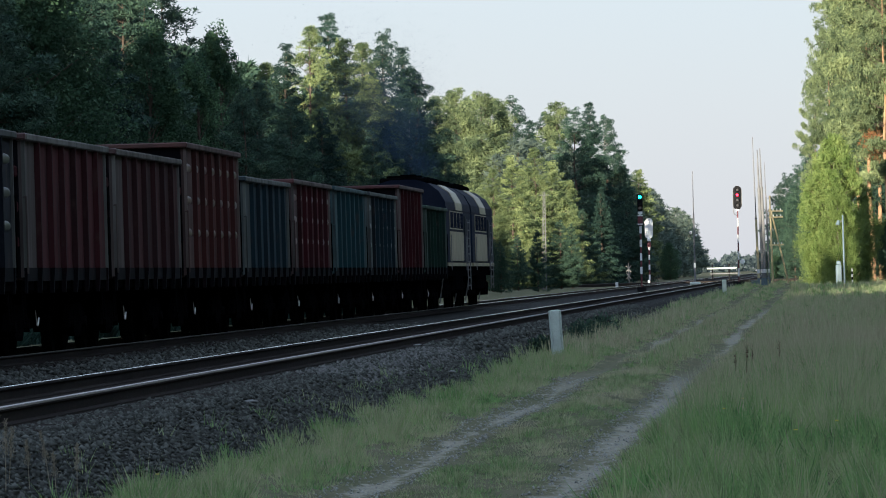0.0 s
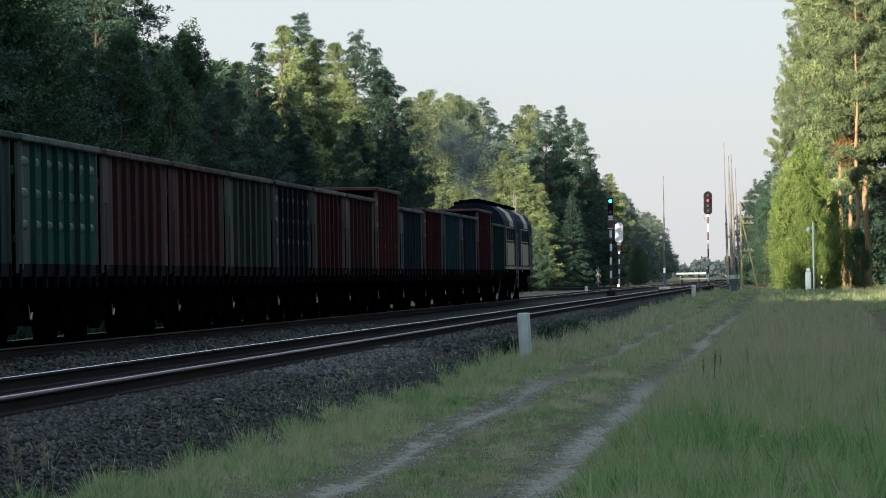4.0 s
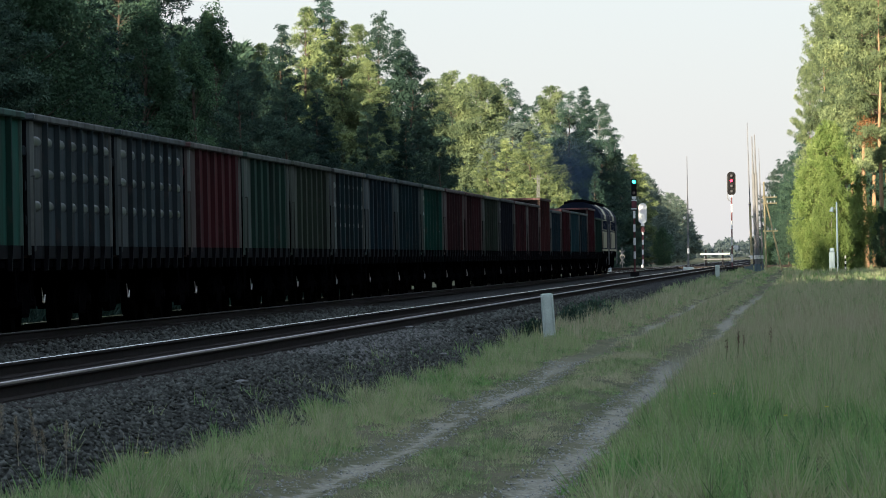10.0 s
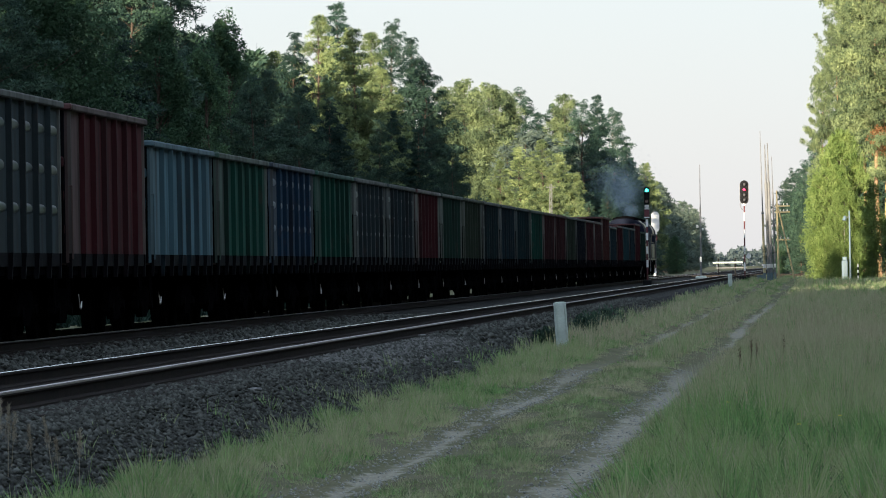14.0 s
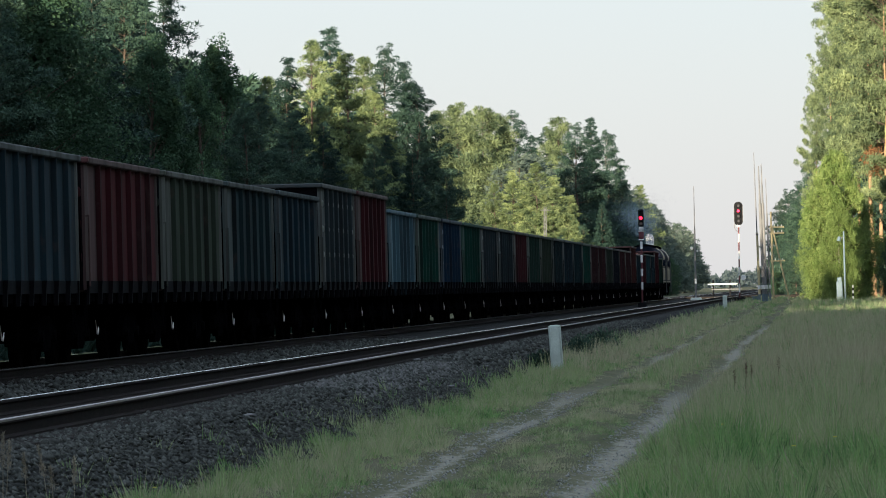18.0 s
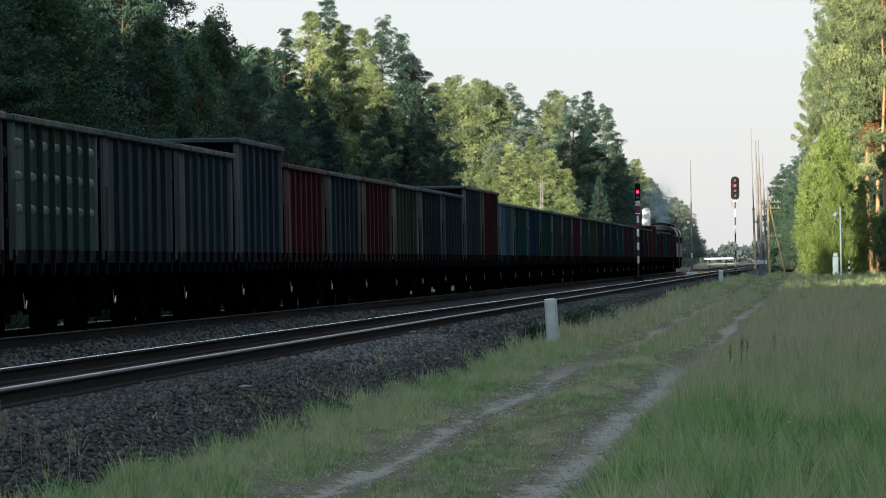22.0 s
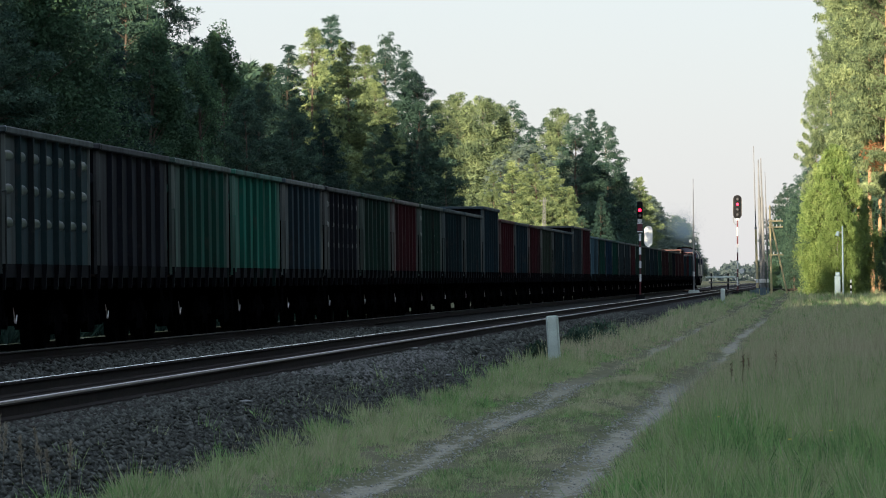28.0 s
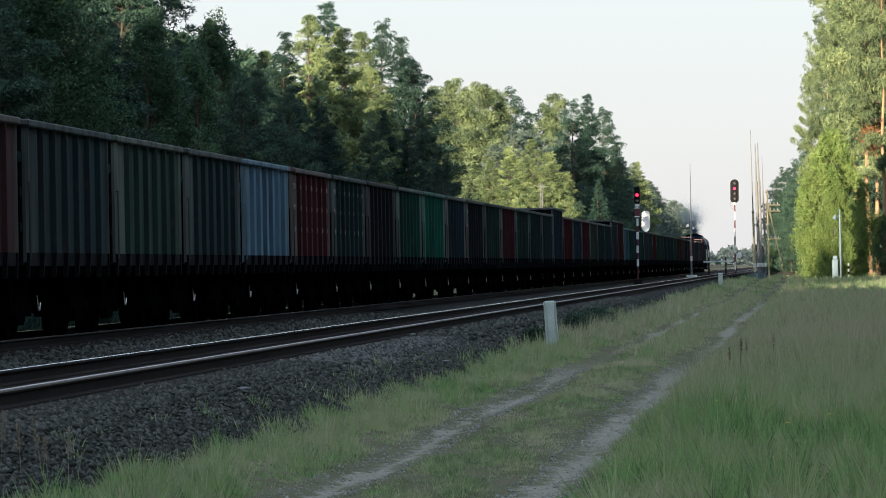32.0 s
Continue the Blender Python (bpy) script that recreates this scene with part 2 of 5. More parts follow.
RUTS = (-3.75, -2.0)
SOIL = ground_material()
BALLAST = surface("grey_crushed_stone", (0.014, 0.0145, 0.013), (0.026, 0.026, 0.023), 0.8, 0.9, 0, 1.0, 16.0, 0.06, world_space=True)
def stone_material():
    m, nt, bsdf = nodes_of("ballast_stone")
    rnd = nt.nodes.new("ShaderNodeNewGeometry").outputs["Random Per Island"]
    col = mixed(nt, calc(nt, "POWER", rnd, 1.6), (0.026, 0.029, 0.026), (0.115, 0.121, 0.109))
    nt.links.new(mixed(nt, calc(nt, "MULTIPLY", grain(nt, 0.7, 4.0, (1, 1, 1), True), 0.35), col, (0.06, 0.053, 0.044)), bsdf.inputs["Base Color"])
    bsdf.inputs["Roughness"].default_value = 0.95
    bsdf.inputs["Specular IOR Level"].default_value = 0.06
    return m
STONE = stone_material()
RAIL_HEAD = surface("polished_rail_steel", (0.97, 0.97, 0.97), (0.93, 0.93, 0.93), 4.0, 0.1, 1.0, 0.02, 60.0, 0.001, (1, 0.1, 1), True)
RAIL_DULL = surface("dull_rail_steel", (0.3, 0.26, 0.24), (0.22, 0.18, 0.165), 4.0, 0.5, 0.6, 0.05, 60.0, 0.002, (1, 0.1, 1), True)
RAIL_WEB = surface("rusty_rail_steel", (0.012, 0.009, 0.008), (0.022, 0.015, 0.012), 5.0, 0.9, 0.0, 0.3, 50.0)
SLEEPER = surface("tarred_wood_sleeper", (0.02, 0.017, 0.015), (0.04, 0.034, 0.03), 3.0, 0.9, 0, 0.6, 30.0, 0.01, (1, 6, 6))
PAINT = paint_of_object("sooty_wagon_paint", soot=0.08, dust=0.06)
# Stake paint is darkened: the shade on the stakes' sides is put into it.
STAKE_PAINT = paint_of_object("shade_darkened_stake_paint", 0.8, 0.04, soot=0.44)
# The wagon's colour mixed towards pale beige, for end bays and corner posts.
BEIGE_PAINT = paint_of_object("beige_mixed_wagon_paint", 0.8, 0.6)
PALE_POST_PAINT = paint_of_object("pale_beige_wagon_paint", 0.8, 0.95)
# Soot on sills and stake feet; on end walls it paints the gap's shade.
SILL_PAINT = paint_of_object("soot_and_shade_wagon_paint", 0.85, 0.0, soot=0.55, grime=0.8)
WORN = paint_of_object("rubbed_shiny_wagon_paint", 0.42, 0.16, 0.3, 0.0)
BLACK = surface("sooty_black_steel", (0.002, 0.002, 0.0025), (0.004, 0.004, 0.0045), 3.0, 0.9, 0.0, 0.3, 30.0)
BLACK.node_tree.nodes["Principled BSDF"].inputs["Specular IOR Level"].default_value = 0.0
RIM_PAINT = paint_of_object("dusty_worn_rim_paint", 0.8, 0.85)
BRIGHT = surface("glint_pale_worn_steel", (0.6, 0.59, 0.57), (0.42, 0.4, 0.38), 6.0, 0.3, 0.7, 0.1, 40.0)
WHEEL = surface("dark_wheel_steel", (0.0035, 0.0035, 0.004), (0.007, 0.0065, 0.0065), 6.0, 0.8, 0.0, 0.2, 30.0)
WHEEL.node_tree.nodes["Principled BSDF"].inputs["Specular IOR Level"].default_value = 0.0
LOAD = surface("dark_interior_rust", (0.035, 0.026, 0.022), (0.06, 0.042, 0.034), 1.5, 0.95, 0, 0.5, 12.0)
LOCO_BLUE = surface("dusty_dark_blue_paint", (0.006, 0.01, 0.024), (0.012, 0.018, 0.036), 1.2, 0.75, 0, 0.1, 20.0)
LOCO_CREAM = surface("grimy_cream_paint", (0.36, 0.31, 0.2), (0.23, 0.2, 0.135), 1.2, 0.55, 0, 0.1, 20.0)
LOCO_ROOF = surface("sooty_blue_roof", (0.008, 0.011, 0.022), (0.016, 0.02, 0.034), 0.9, 0.8, 0.0, 0.1, 20.0)
GLASS_DARK = surface("dark_cab_glass", (0.02, 0.024, 0.028), (0.03, 0.034, 0.04), 1.0, 0.75, 0, 0.0, 5.0)
CONCRETE = surface("pale_concrete", (0.5, 0.56, 0.51), (0.64, 0.71, 0.65), 3.0, 0.85, 0, 0.3, 35.0)
WHITE = surface("white_enamel", (0.78, 0.78, 0.76), (0.68, 0.68, 0.65), 2.0, 0.5, 0, 0.1, 25.0)
RED = surface("signal_red_enamel", (0.11, 0.016, 0.022), (0.075, 0.013, 0.018), 2.0, 0.6, 0, 0.1, 25.0)
HEAD_BLACK = surface("matt_black_enamel", (0.012, 0.012, 0.013), (0.018, 0.018, 0.019), 2.0, 0.8, 0, 0.1, 25.0)
GREY_MAST = surface("weathered_grey_mast", (0.15, 0.15, 0.15), (0.23, 0.23, 0.225), 2.0, 0.8, 0.1, 0.2, 20.0, 0.01, (4, 4, 0.6))
POLE_WOOD = surface("weathered_pole_wood", (0.42, 0.35, 0.2), (0.56, 0.47, 0.28), 2.0, 0.85, 0, 0.4, 25.0, 0.01, (6, 6, 0.5))
BLUE_GREY = surface("pale_blue_cabinet_paint", (0.085, 0.13, 0.155), (0.12, 0.175, 0.2), 2.0, 0.6, 0, 0.1, 20.0)
BARK_PINE = surface("orange_pine_bark", (0.42, 0.27, 0.15), (0.28, 0.18, 0.11), 2.2, 0.9, 0, 0.8, 14.0, 0.04, (3, 3, 0.7))
BARK_DARK = surface("dark_grey_bark", (0.08, 0.062, 0.048), (0.13, 0.1, 0.078), 2.2, 0.9, 0, 0.8, 14.0, 0.04, (3, 3, 0.7))
BARK_BIRCH = surface("white_birch_bark", (0.62, 0.6, 0.55), (0.2, 0.19, 0.17), 2.6, 0.8, 0, 0.4, 14.0, 0.02, (1, 1, 2.5))
PINE = foliage("pine_needles", (0.015, 0.037, 0.03), (0.092, 0.15, 0.095), 0.15)
# Lit copy of the pine needles: evening sun is put into the colour.
PINE_LIT = foliage("sunlit_tone_pine_needles", (0.035, 0.065, 0.034), (0.3, 0.355, 0.145), 0.12, 1.0)
SPRUCE = foliage("spruce_needles", (0.01, 0.026, 0.022), (0.055, 0.1, 0.072), 0.12)
LEAF = foliage("birch_leaves", (0.022, 0.056, 0.034), (0.11, 0.185, 0.088), 0.25)
# Lit copy of the birch leaves, with sunlight in their base colour.
LEAF_LIT = foliage("sunlit_tone_birch_leaves", (0.13, 0.2, 0.055), (0.28, 0.35, 0.115), 0.35)
DRY_TWIG = foliage("brown_dead_needles", (0.2, 0.095, 0.045), (0.33, 0.16, 0.07), 0.2)
GRASS = grass_blades("green_grass", (0.035, 0.085, 0.028), (0.285, 0.5, 0.17), (0.5, 0.47, 0.28), 0.55)
GRASS_PALE = grass_blades("pale_dry_grass", (0.07, 0.11, 0.045), (0.44, 0.5, 0.26), (0.56, 0.49, 0.34), 0.65)
GRASS_DRY = grass_blades("brown_seeding_grass", (0.24, 0.21, 0.13), (0.6, 0.54, 0.37), (0.28, 0.4, 0.17), 0.4)
# Leaf colour of the horizon woods, with the air's haze painted in.
HAZE_WOOD = foliage("haze_coloured_wood_leaves", (0.09, 0.12, 0.118), (0.11, 0.14, 0.135), 0.5)
# Far pines are paler and greyer: distance haze is put into their colour.
PINE_HAZED = foliage("hazed_pine_needles", (0.06, 0.09, 0.08), (0.17, 0.21, 0.15), 0.2, 0.7)
GRASS_FRESH = foliage("lime_grass_blades", (0.2, 0.32, 0.1), (0.34, 0.46, 0.18), 0.5)
# Pine needles between the two, with some sunlight put into the tone.
PINE_MID = foliage("part_sunlit_tone_pine_needles", (0.035, 0.063, 0.038), (0.29, 0.345, 0.155), 0.12, 0.8)
DRY_STALK = surface("dry_brown_stalk", (0.08, 0.055, 0.04), (0.12, 0.08, 0.055), 5.0, 0.95, 0, 0.2, 30.0)
PLUME = foliage("dry_plume_grass", (0.22, 0.19, 0.14), (0.42, 0.37, 0.28), 0.3)
YELLOW = surface("yellow_petal", (0.7, 0.55, 0.05), (0.75, 0.62, 0.08), 9.0, 0.7, 0, 0.0, 40.0)
LENS_RED = lamp_glass("glowing_red_lens", (1.0, 0.015, 0.05), 2.2)
LENS_GREEN = lamp_glass("glowing_green_lens", (0.05, 1.0, 0.75), 4.0)
LENS_OFF = surface("unlit_dark_lens", (0.05, 0.05, 0.055), (0.07, 0.07, 0.075), 5.0, 0.15, 0, 0.0, 5.0)

# ---------------------------------------------------------------- building helpers
def part(name, bm, material, parent=None, label="", smooth=False):
    """Links a bmesh as one mesh object, under a thing or a part."""
    me = bpy.data.meshes.new(name)
    bm.to_mesh(me)
    bm.free()
    return part_of(name, me, material, parent, label, smooth)

def part_of(name, me, material, parent=None, label="", smooth=False):
    if material and not me.materials:
        me.materials.append(material)
    if smooth:
        me.polygons.foreach_set("use_smooth", [True] * len(me.polygons))
    ob = new(name, me)
    if parent:
        ob.parent = parent
    if label:
        tagged(ob, label)
    return ob

def thing(name, label, category, group="", m=None, kind=""):
    ob = new(name)
    ob.empty_display_size = 0.3
    if m is not None:
        ob.matrix_basis = m
    return tagged(ob, label, category, group, kind)

def box(bm, x0, x1, y0, y1, z0, z1, bevel=0.0):
    v = bmesh.ops.create_cube(bm, size=1)["verts"]
    for p in v:
        p.co = Vector((x0 + (p.co.x + 0.5) * (x1 - x0), y0 + (p.co.y + 0.5) * (y1 - y0), z0 + (p.co.z + 0.5) * (z1 - z0)))
    if bevel:
        edges = {e for p in v for e in p.link_edges}
        bmesh.ops.bevel(bm, geom=list(edges), offset=bevel, segments=1, affect="EDGES")
    return bm

def boxed(*args, bevel=0.0):
    return box(bmesh.new(), *args, bevel=bevel)

def rod(bm, a, b, r0, r1=None, sides=8, caps=True):
    a, b = Vector(a), Vector(b)
    m = Matrix.Translation((a + b) / 2) @ (b - a).to_track_quat("Z", "Y").to_matrix().to_4x4()
    bmesh.ops.create_cone(bm, cap_ends=caps, segments=sides, radius1=r0, radius2=r0 if r1 is None else r1, depth=(b - a).length, matrix=m)
    return bm

def rodded(*args, **kw):
    return rod(bmesh.new(), *args, **kw)

def extruded(outline, y0, y1, taper=None):
    """A prism along y from a closed outline of (x, z)."""
    bm = bmesh.new()
    ends = [[bm.verts.new((x, y, z)) for x, z in outline] for y in (y0, y1)]
    n = len(outline)
    for i in range(n):
        j = (i + 1) % n
        bm.faces.new((ends[0][i], ends[0][j], ends[1][j], ends[1][i]))
    bm.faces.new(ends[0][::-1])
    bm.faces.new(ends[1])
    bmesh.ops.recalc_face_normals(bm, faces=bm.faces)
    return bm

def faces_mesh(name, verts):
    """A mesh from an (n, k, 3) array of separate faces of k corners."""
    n, k = verts.shape[:2]
    me = bpy.data.meshes.new(name)
    me.vertices.add(n * k)
    me.vertices.foreach_set("co", verts.reshape(-1).astype(np.float32))
    me.loops.add(n * k)
    me.loops.foreach_set("vertex_index", np.arange(n * k, dtype=np.int32))
    me.polygons.add(n)
    me.polygons.foreach_set("loop_start", np.arange(0, n * k, k, dtype=np.int32))
    me.update(calc_edges=True)
    return me

def unit(v):
    return v / np.maximum(np.linalg.norm(v, axis=-1, keepdims=True), 1e-9)

def needles(base, way, length, width, rng):
    """Slim needle sprays: triangles that start broad at base and end in a point along way."""
    n = len(base)
    way = unit(way)
    side = unit(np.cross(way, rng.normal(size=(n, 3)))) * (np.broadcast_to(width, n)[:, None] * 0.5)
    return np.stack((base - side, base + side, base + way * np.broadcast_to(length, n)[:, None]), axis=1)

def blades(base, way, length, width, rng):
    """Leaf faces: slim rhombs that start at base and point along way."""
    n = len(base)
    way = unit(way)
    side = unit(np.cross(way, rng.normal(size=(n, 3))))
    length, width = np.broadcast_to(length, n)[:, None], np.broadcast_to(width, n)[:, None]
    mid = base + way * length * 0.5
    return np.stack((base, mid + side * width * 0.5, base + way * length, mid - side * width * 0.5), axis=1)

# ---------------------------------------------------------------- the lie of the land
NEAR_RAILS, FAR_RAILS = (-7.31, -8.83), (-12.95, -14.47)
NEAR_MID, FAR_MID = -8.07, -13.71

def land(x, y):
    """Height of the meadow: lower than the rails, rising a little towards the crossing, with a gentle unevenness."""
    t = np.clip((y - 280) / 240, 0, 1)
    z = -0.62 + 0.33 * t * t * (3 - 2 * t)
    z = z + 0.03 * np.sin(x * 1.1 + y * 0.05) + 0.025 * np.sin(y * 0.21 + x * 0.6)
    for r in RUTS:
        z = z - 0.06 * np.exp(-((x - r) / 0.25) ** 2) * (y < 380)
    bed = np.clip((x + 19.5) / 1.0, 0, 1) * np.clip((-5.0 - x) / 0.8, 0, 1)
    return z - 0.12 * bed

def ground():
    xs = np.concatenate((np.linspace(-420, -40, 30), np.linspace(-36, -8, 15), np.arange(-7, 1.01, 0.2), np.linspace(1.5, 12, 22), np.linspace(16, 420, 32)))
    ys = np.concatenate((np.linspace(-260, 40, 16), np.arange(44, 200, 2.0), np.arange(200, 700, 8.0), np.linspace(720, 4800, 60)))
    gx, gy = np.meshgrid(xs, ys)
    gz = land(gx, gy)
    nx, ny = len(xs), len(ys)
    idx = np.arange(nx * ny).reshape(ny, nx)
    faces = np.stack((idx[:-1, :-1], idx[:-1, 1:], idx[1:, 1:], idx[1:, :-1]), axis=-1).reshape(-1, 4)
    me = bpy.data.meshes.new("ground")
    me.from_pydata(np.stack((gx, gy, gz), axis=-1).reshape(-1, 3).tolist(), [], faces.tolist())
    tagged(part_of("ground", me, SOIL, smooth=True), "grassy meadow soil with two sandy wheel ruts beside the railway", "ground", kind="structure")

def ballast_beds():
    bed = [(-19.0, -0.75), (-17.0, -0.24), (-15.6, -0.2), (-10.9, -0.23), (-6.75, -0.2), (-6.3, -0.24), (-5.15, -0.75)]
    tagged(part("ballast_bed", extruded(bed, -260, 1700), BALLAST), "bed of grey crushed stone under both tracks", "ballast", kind="structure")

def rail_outline(x):
    half = [(0.036, 0.0), (0.036, -0.035), (0.012, -0.055), (0.01, -0.14), (0.066, -0.16), (0.066, -0.178)]
    return [(x + a, z) for a, z in half] + [(x - a, z) for a, z in half[::-1]]

def tracks():
    for name, mid, rails, lab in (("near_track", NEAR_MID, NEAR_RAILS, "empty railway track with polished rails on wooden sleepers"),
                                  ("far_track", FAR_MID, FAR_RAILS, "railway track carrying the freight train")):
        t = thing("railway_track", lab, "railway track", kind="structure")
        for x in rails:
            r = part("rail", extruded(rail_outline(x), -260, 1700), RAIL_WEB, t)
            part("rail_head", extruded([(x + 0.037, -0.003), (x + 0.037, -0.02), (x - 0.037, -0.02), (x - 0.037, -0.003), (x - 0.03, 0.003), (x + 0.03, 0.003)], -260, 1700), RAIL_DULL if x == NEAR_RAILS[0] else RAIL_HEAD, r, "shiny worn running surface")
        TRACKS.append((t, mid))

TRACKS = []
ground()
ballast_beds()
tracks()

def on_land(x, y):
    return float(land(np.float64(x), np.float64(y)))

# ---------------------------------------------------------------- trees
def trunk_mesh(name, rng, h, r, limbs, bend=0.25, sides=8):
    """A tapered, slightly bent trunk; limbs: (start, end, radius) of each bough."""
    bm = bmesh.new()
    n = 7
    off = rng.normal(size=(n + 1, 2)) * bend * 0.3
    off[0] = 0
    line = [Vector((off[i, 0], off[i, 1], h * i / n)) for i in range(n + 1)]
    for i in range(n):
        r0, r1 = (r * (1 - 0.92 * k / n) for k in (i, i + 1))
        rod(bm, line[i] - Vector((0, 0, 0.35 if i == 0 else 0)), line[i + 1], r0 * (1.25 if i == 0 else 1), r1, sides, caps=False)
    for a, b, w in limbs:
        rod(bm, a, b, w, w * 0.25, 4, caps=False)
    me = bpy.data.meshes.new(name)
    bm.to_mesh(me)
    bm.free()
    me.polygons.foreach_set("use_smooth", [True] * len(me.polygons))
    return me

def scales(base, out, length, width, rng, lift=0.45, rough=0.4):
    """Sprays that lie on a clump: their faces look outwards, their tips stand off by lift."""
    n = len(base)
    face = unit(out + rng.normal(size=(n, 3)) * rough)
    way = unit(unit(np.cross(face, rng.normal(size=(n, 3)))) + out * lift)
    side = unit(np.cross(way, face)) * (np.broadcast_to(width, n)[:, None] * 0.5)
    return base, way, side, np.broadcast_to(length, n)[:, None]

def needle_scales(*args):
    base, way, side, length = scales(*args)
    return np.stack((base - side, base + side, base + way * length), axis=1)

def leaf_scales(*args):
    base, way, side, length = scales(*args)
    return np.stack((base, base + way * length * 0.45 + side, base + way * length, base + way * length * 0.45 - side), axis=1)

def conifer(seed, h, reach, base, shape, step, per, tufts, size, droop, tier=0.4, flat=0.42):
    """Boughs in whorls with rounded needle tufts. shape(u): reach of the crown at u from 0 (its base) to 1 (the tip)."""
    rng = np.random.default_rng(seed)
    limbs, at, way, big = [], [], [], []
    z = base * h
    while z < h * 0.985:
        u = (z / h - base) / (1 - base)
        for _ in range(per):
            a = rng.uniform(0, 2 * np.pi)
            L = reach * shape(u) * rng.uniform(0.55, 1.15)
            rise = droop + 0.4 * u + 0.9 * u ** 4 + rng.normal() * 0.1
            d = np.array((np.cos(a), np.sin(a), rise))
            p0 = np.array((0, 0, z + rng.uniform(-0.5, 0.5) * step * tier))
            tip = p0 + d * L
            limbs.append((p0, p0 + d * L * 0.85, 0.01 + 0.005 * L))
            k = max(2, int(tufts * L / reach + 1.0))
            f = rng.uniform(0.15, 1.0, k) ** 0.6
            f[0] = 1.0
            fan = np.array((-np.sin(a), np.cos(a), 0.0)) * (rng.normal(size=(k, 1)) * 0.42 * (L * f * (1.2 - f))[:, None])
            c = p0 + d * (L * f)[:, None] + fan + rng.normal(size=(k, 3)) * (0.06, 0.06, 0.07)
            c[:, 2] += 0.16 * (f - 0.4) * L * 0.5
            at.append(c)
            way.append(np.tile(d, (k, 1)))
            big.append(np.full(k, min(1.0, 0.45 + 0.2 * L)))
        z += step * rng.uniform(0.7, 1.3)
    at, way, big = np.concatenate(at), np.concatenate(way), np.concatenate(big) * rng.uniform(0.7, 1.3, sum(map(len, big)))
    m, R, length, width = size
    out = unit(rng.normal(size=(len(at) * m, 3)) + np.repeat(unit(way), m, axis=0) * 0.5 + (0, 0, 0.45))
    r = np.repeat(big, m)
    pts = np.repeat(at, m, axis=0) + out * (R * r * rng.uniform(0.55, 1.0, len(r)))[:, None] * (1, 1, flat)
    return limbs, needle_scales(pts, out, length * (0.4 + 0.6 * r) * rng.uniform(0.7, 1.3, len(r)), width * (0.4 + 0.6 * r), rng, 0.9, 0.25), rng

def broadleaf(seed, h, reach, base, lobes, leaves, size, lean=1.0):
    """A crown of leafy lobes, each made of smaller clumps, on ascending boughs."""
    rng = np.random.default_rng(seed)
    limbs, quads = [], []
    for i in range(lobes):
        u = (i + rng.uniform(0, 1)) / lobes
        z = h * (base + (1 - base) * u)
        R = reach * (math.sin(math.pi * min(1, (u * 0.86 + 0.12))) ** 0.7) * rng.uniform(0.45, 1.05)
        a = rng.uniform(0, 2 * np.pi)
        c = np.array((np.cos(a) * R * 0.75, np.sin(a) * R * 0.75, z - 0.05 * h))
        s = reach * rng.uniform(0.22, 0.42) * (1.1 - 0.45 * u)
        limbs.append((np.array((0, 0, max(0.3, z - 0.16 * h))), c, 0.012 + 0.007 * reach))
        n = int(leaves * rng.uniform(0.6, 1.4))
        knots = max(5, n // 13)
        kd = unit(rng.normal(size=(knots, 3)))
        kc = c + kd * (s * rng.uniform(0.4, 1.0, knots))[:, None] * (1, 1, 1.3)
        pick = rng.integers(0, knots, n)
        out = unit(rng.normal(size=(n, 3)) + kd[pick] * 0.7 + (0, 0, 0.25))
        p = kc[pick] + out * (s * 0.27 * rng.uniform(0.5, 1.1, n))[:, None] * (1, 1, 1.25)
        quads.append(leaf_scales(p, out, size * rng.uniform(0.7, 1.5, n), size * 0.75 * rng.uniform(0.6, 1.4, n), rng, 0.25, 0.55))
    return limbs, np.concatenate(quads), rng

def tree_kind(name, label, crown, bark, leaf, r, h):
    limbs, quads, rng = crown
    t = thing(name, label, "tree")
    part_of("trunk", trunk_mesh("trunk", rng, h, r, ()), bark, t)
    tagged(part_of("bough_frame", trunk_mesh("bough_frame", rng, 0.1, 0.01, limbs), BARK_DARK, t), kind="stuff")
    part_of("crown", faces_mesh("crown", quads), leaf, t)
    t.matrix_basis = pose(0, 0, -500)
    return t

def cone(u):
    return (1 - u) ** 0.95 + 0.02
def high(u):
    return math.sin(math.pi * (0.12 + 0.8 * u)) ** 0.6

def tapered(u):
    return min(1.0, 0.72 + 1.4 * u) * (1 - u) ** 0.85 + 0.03

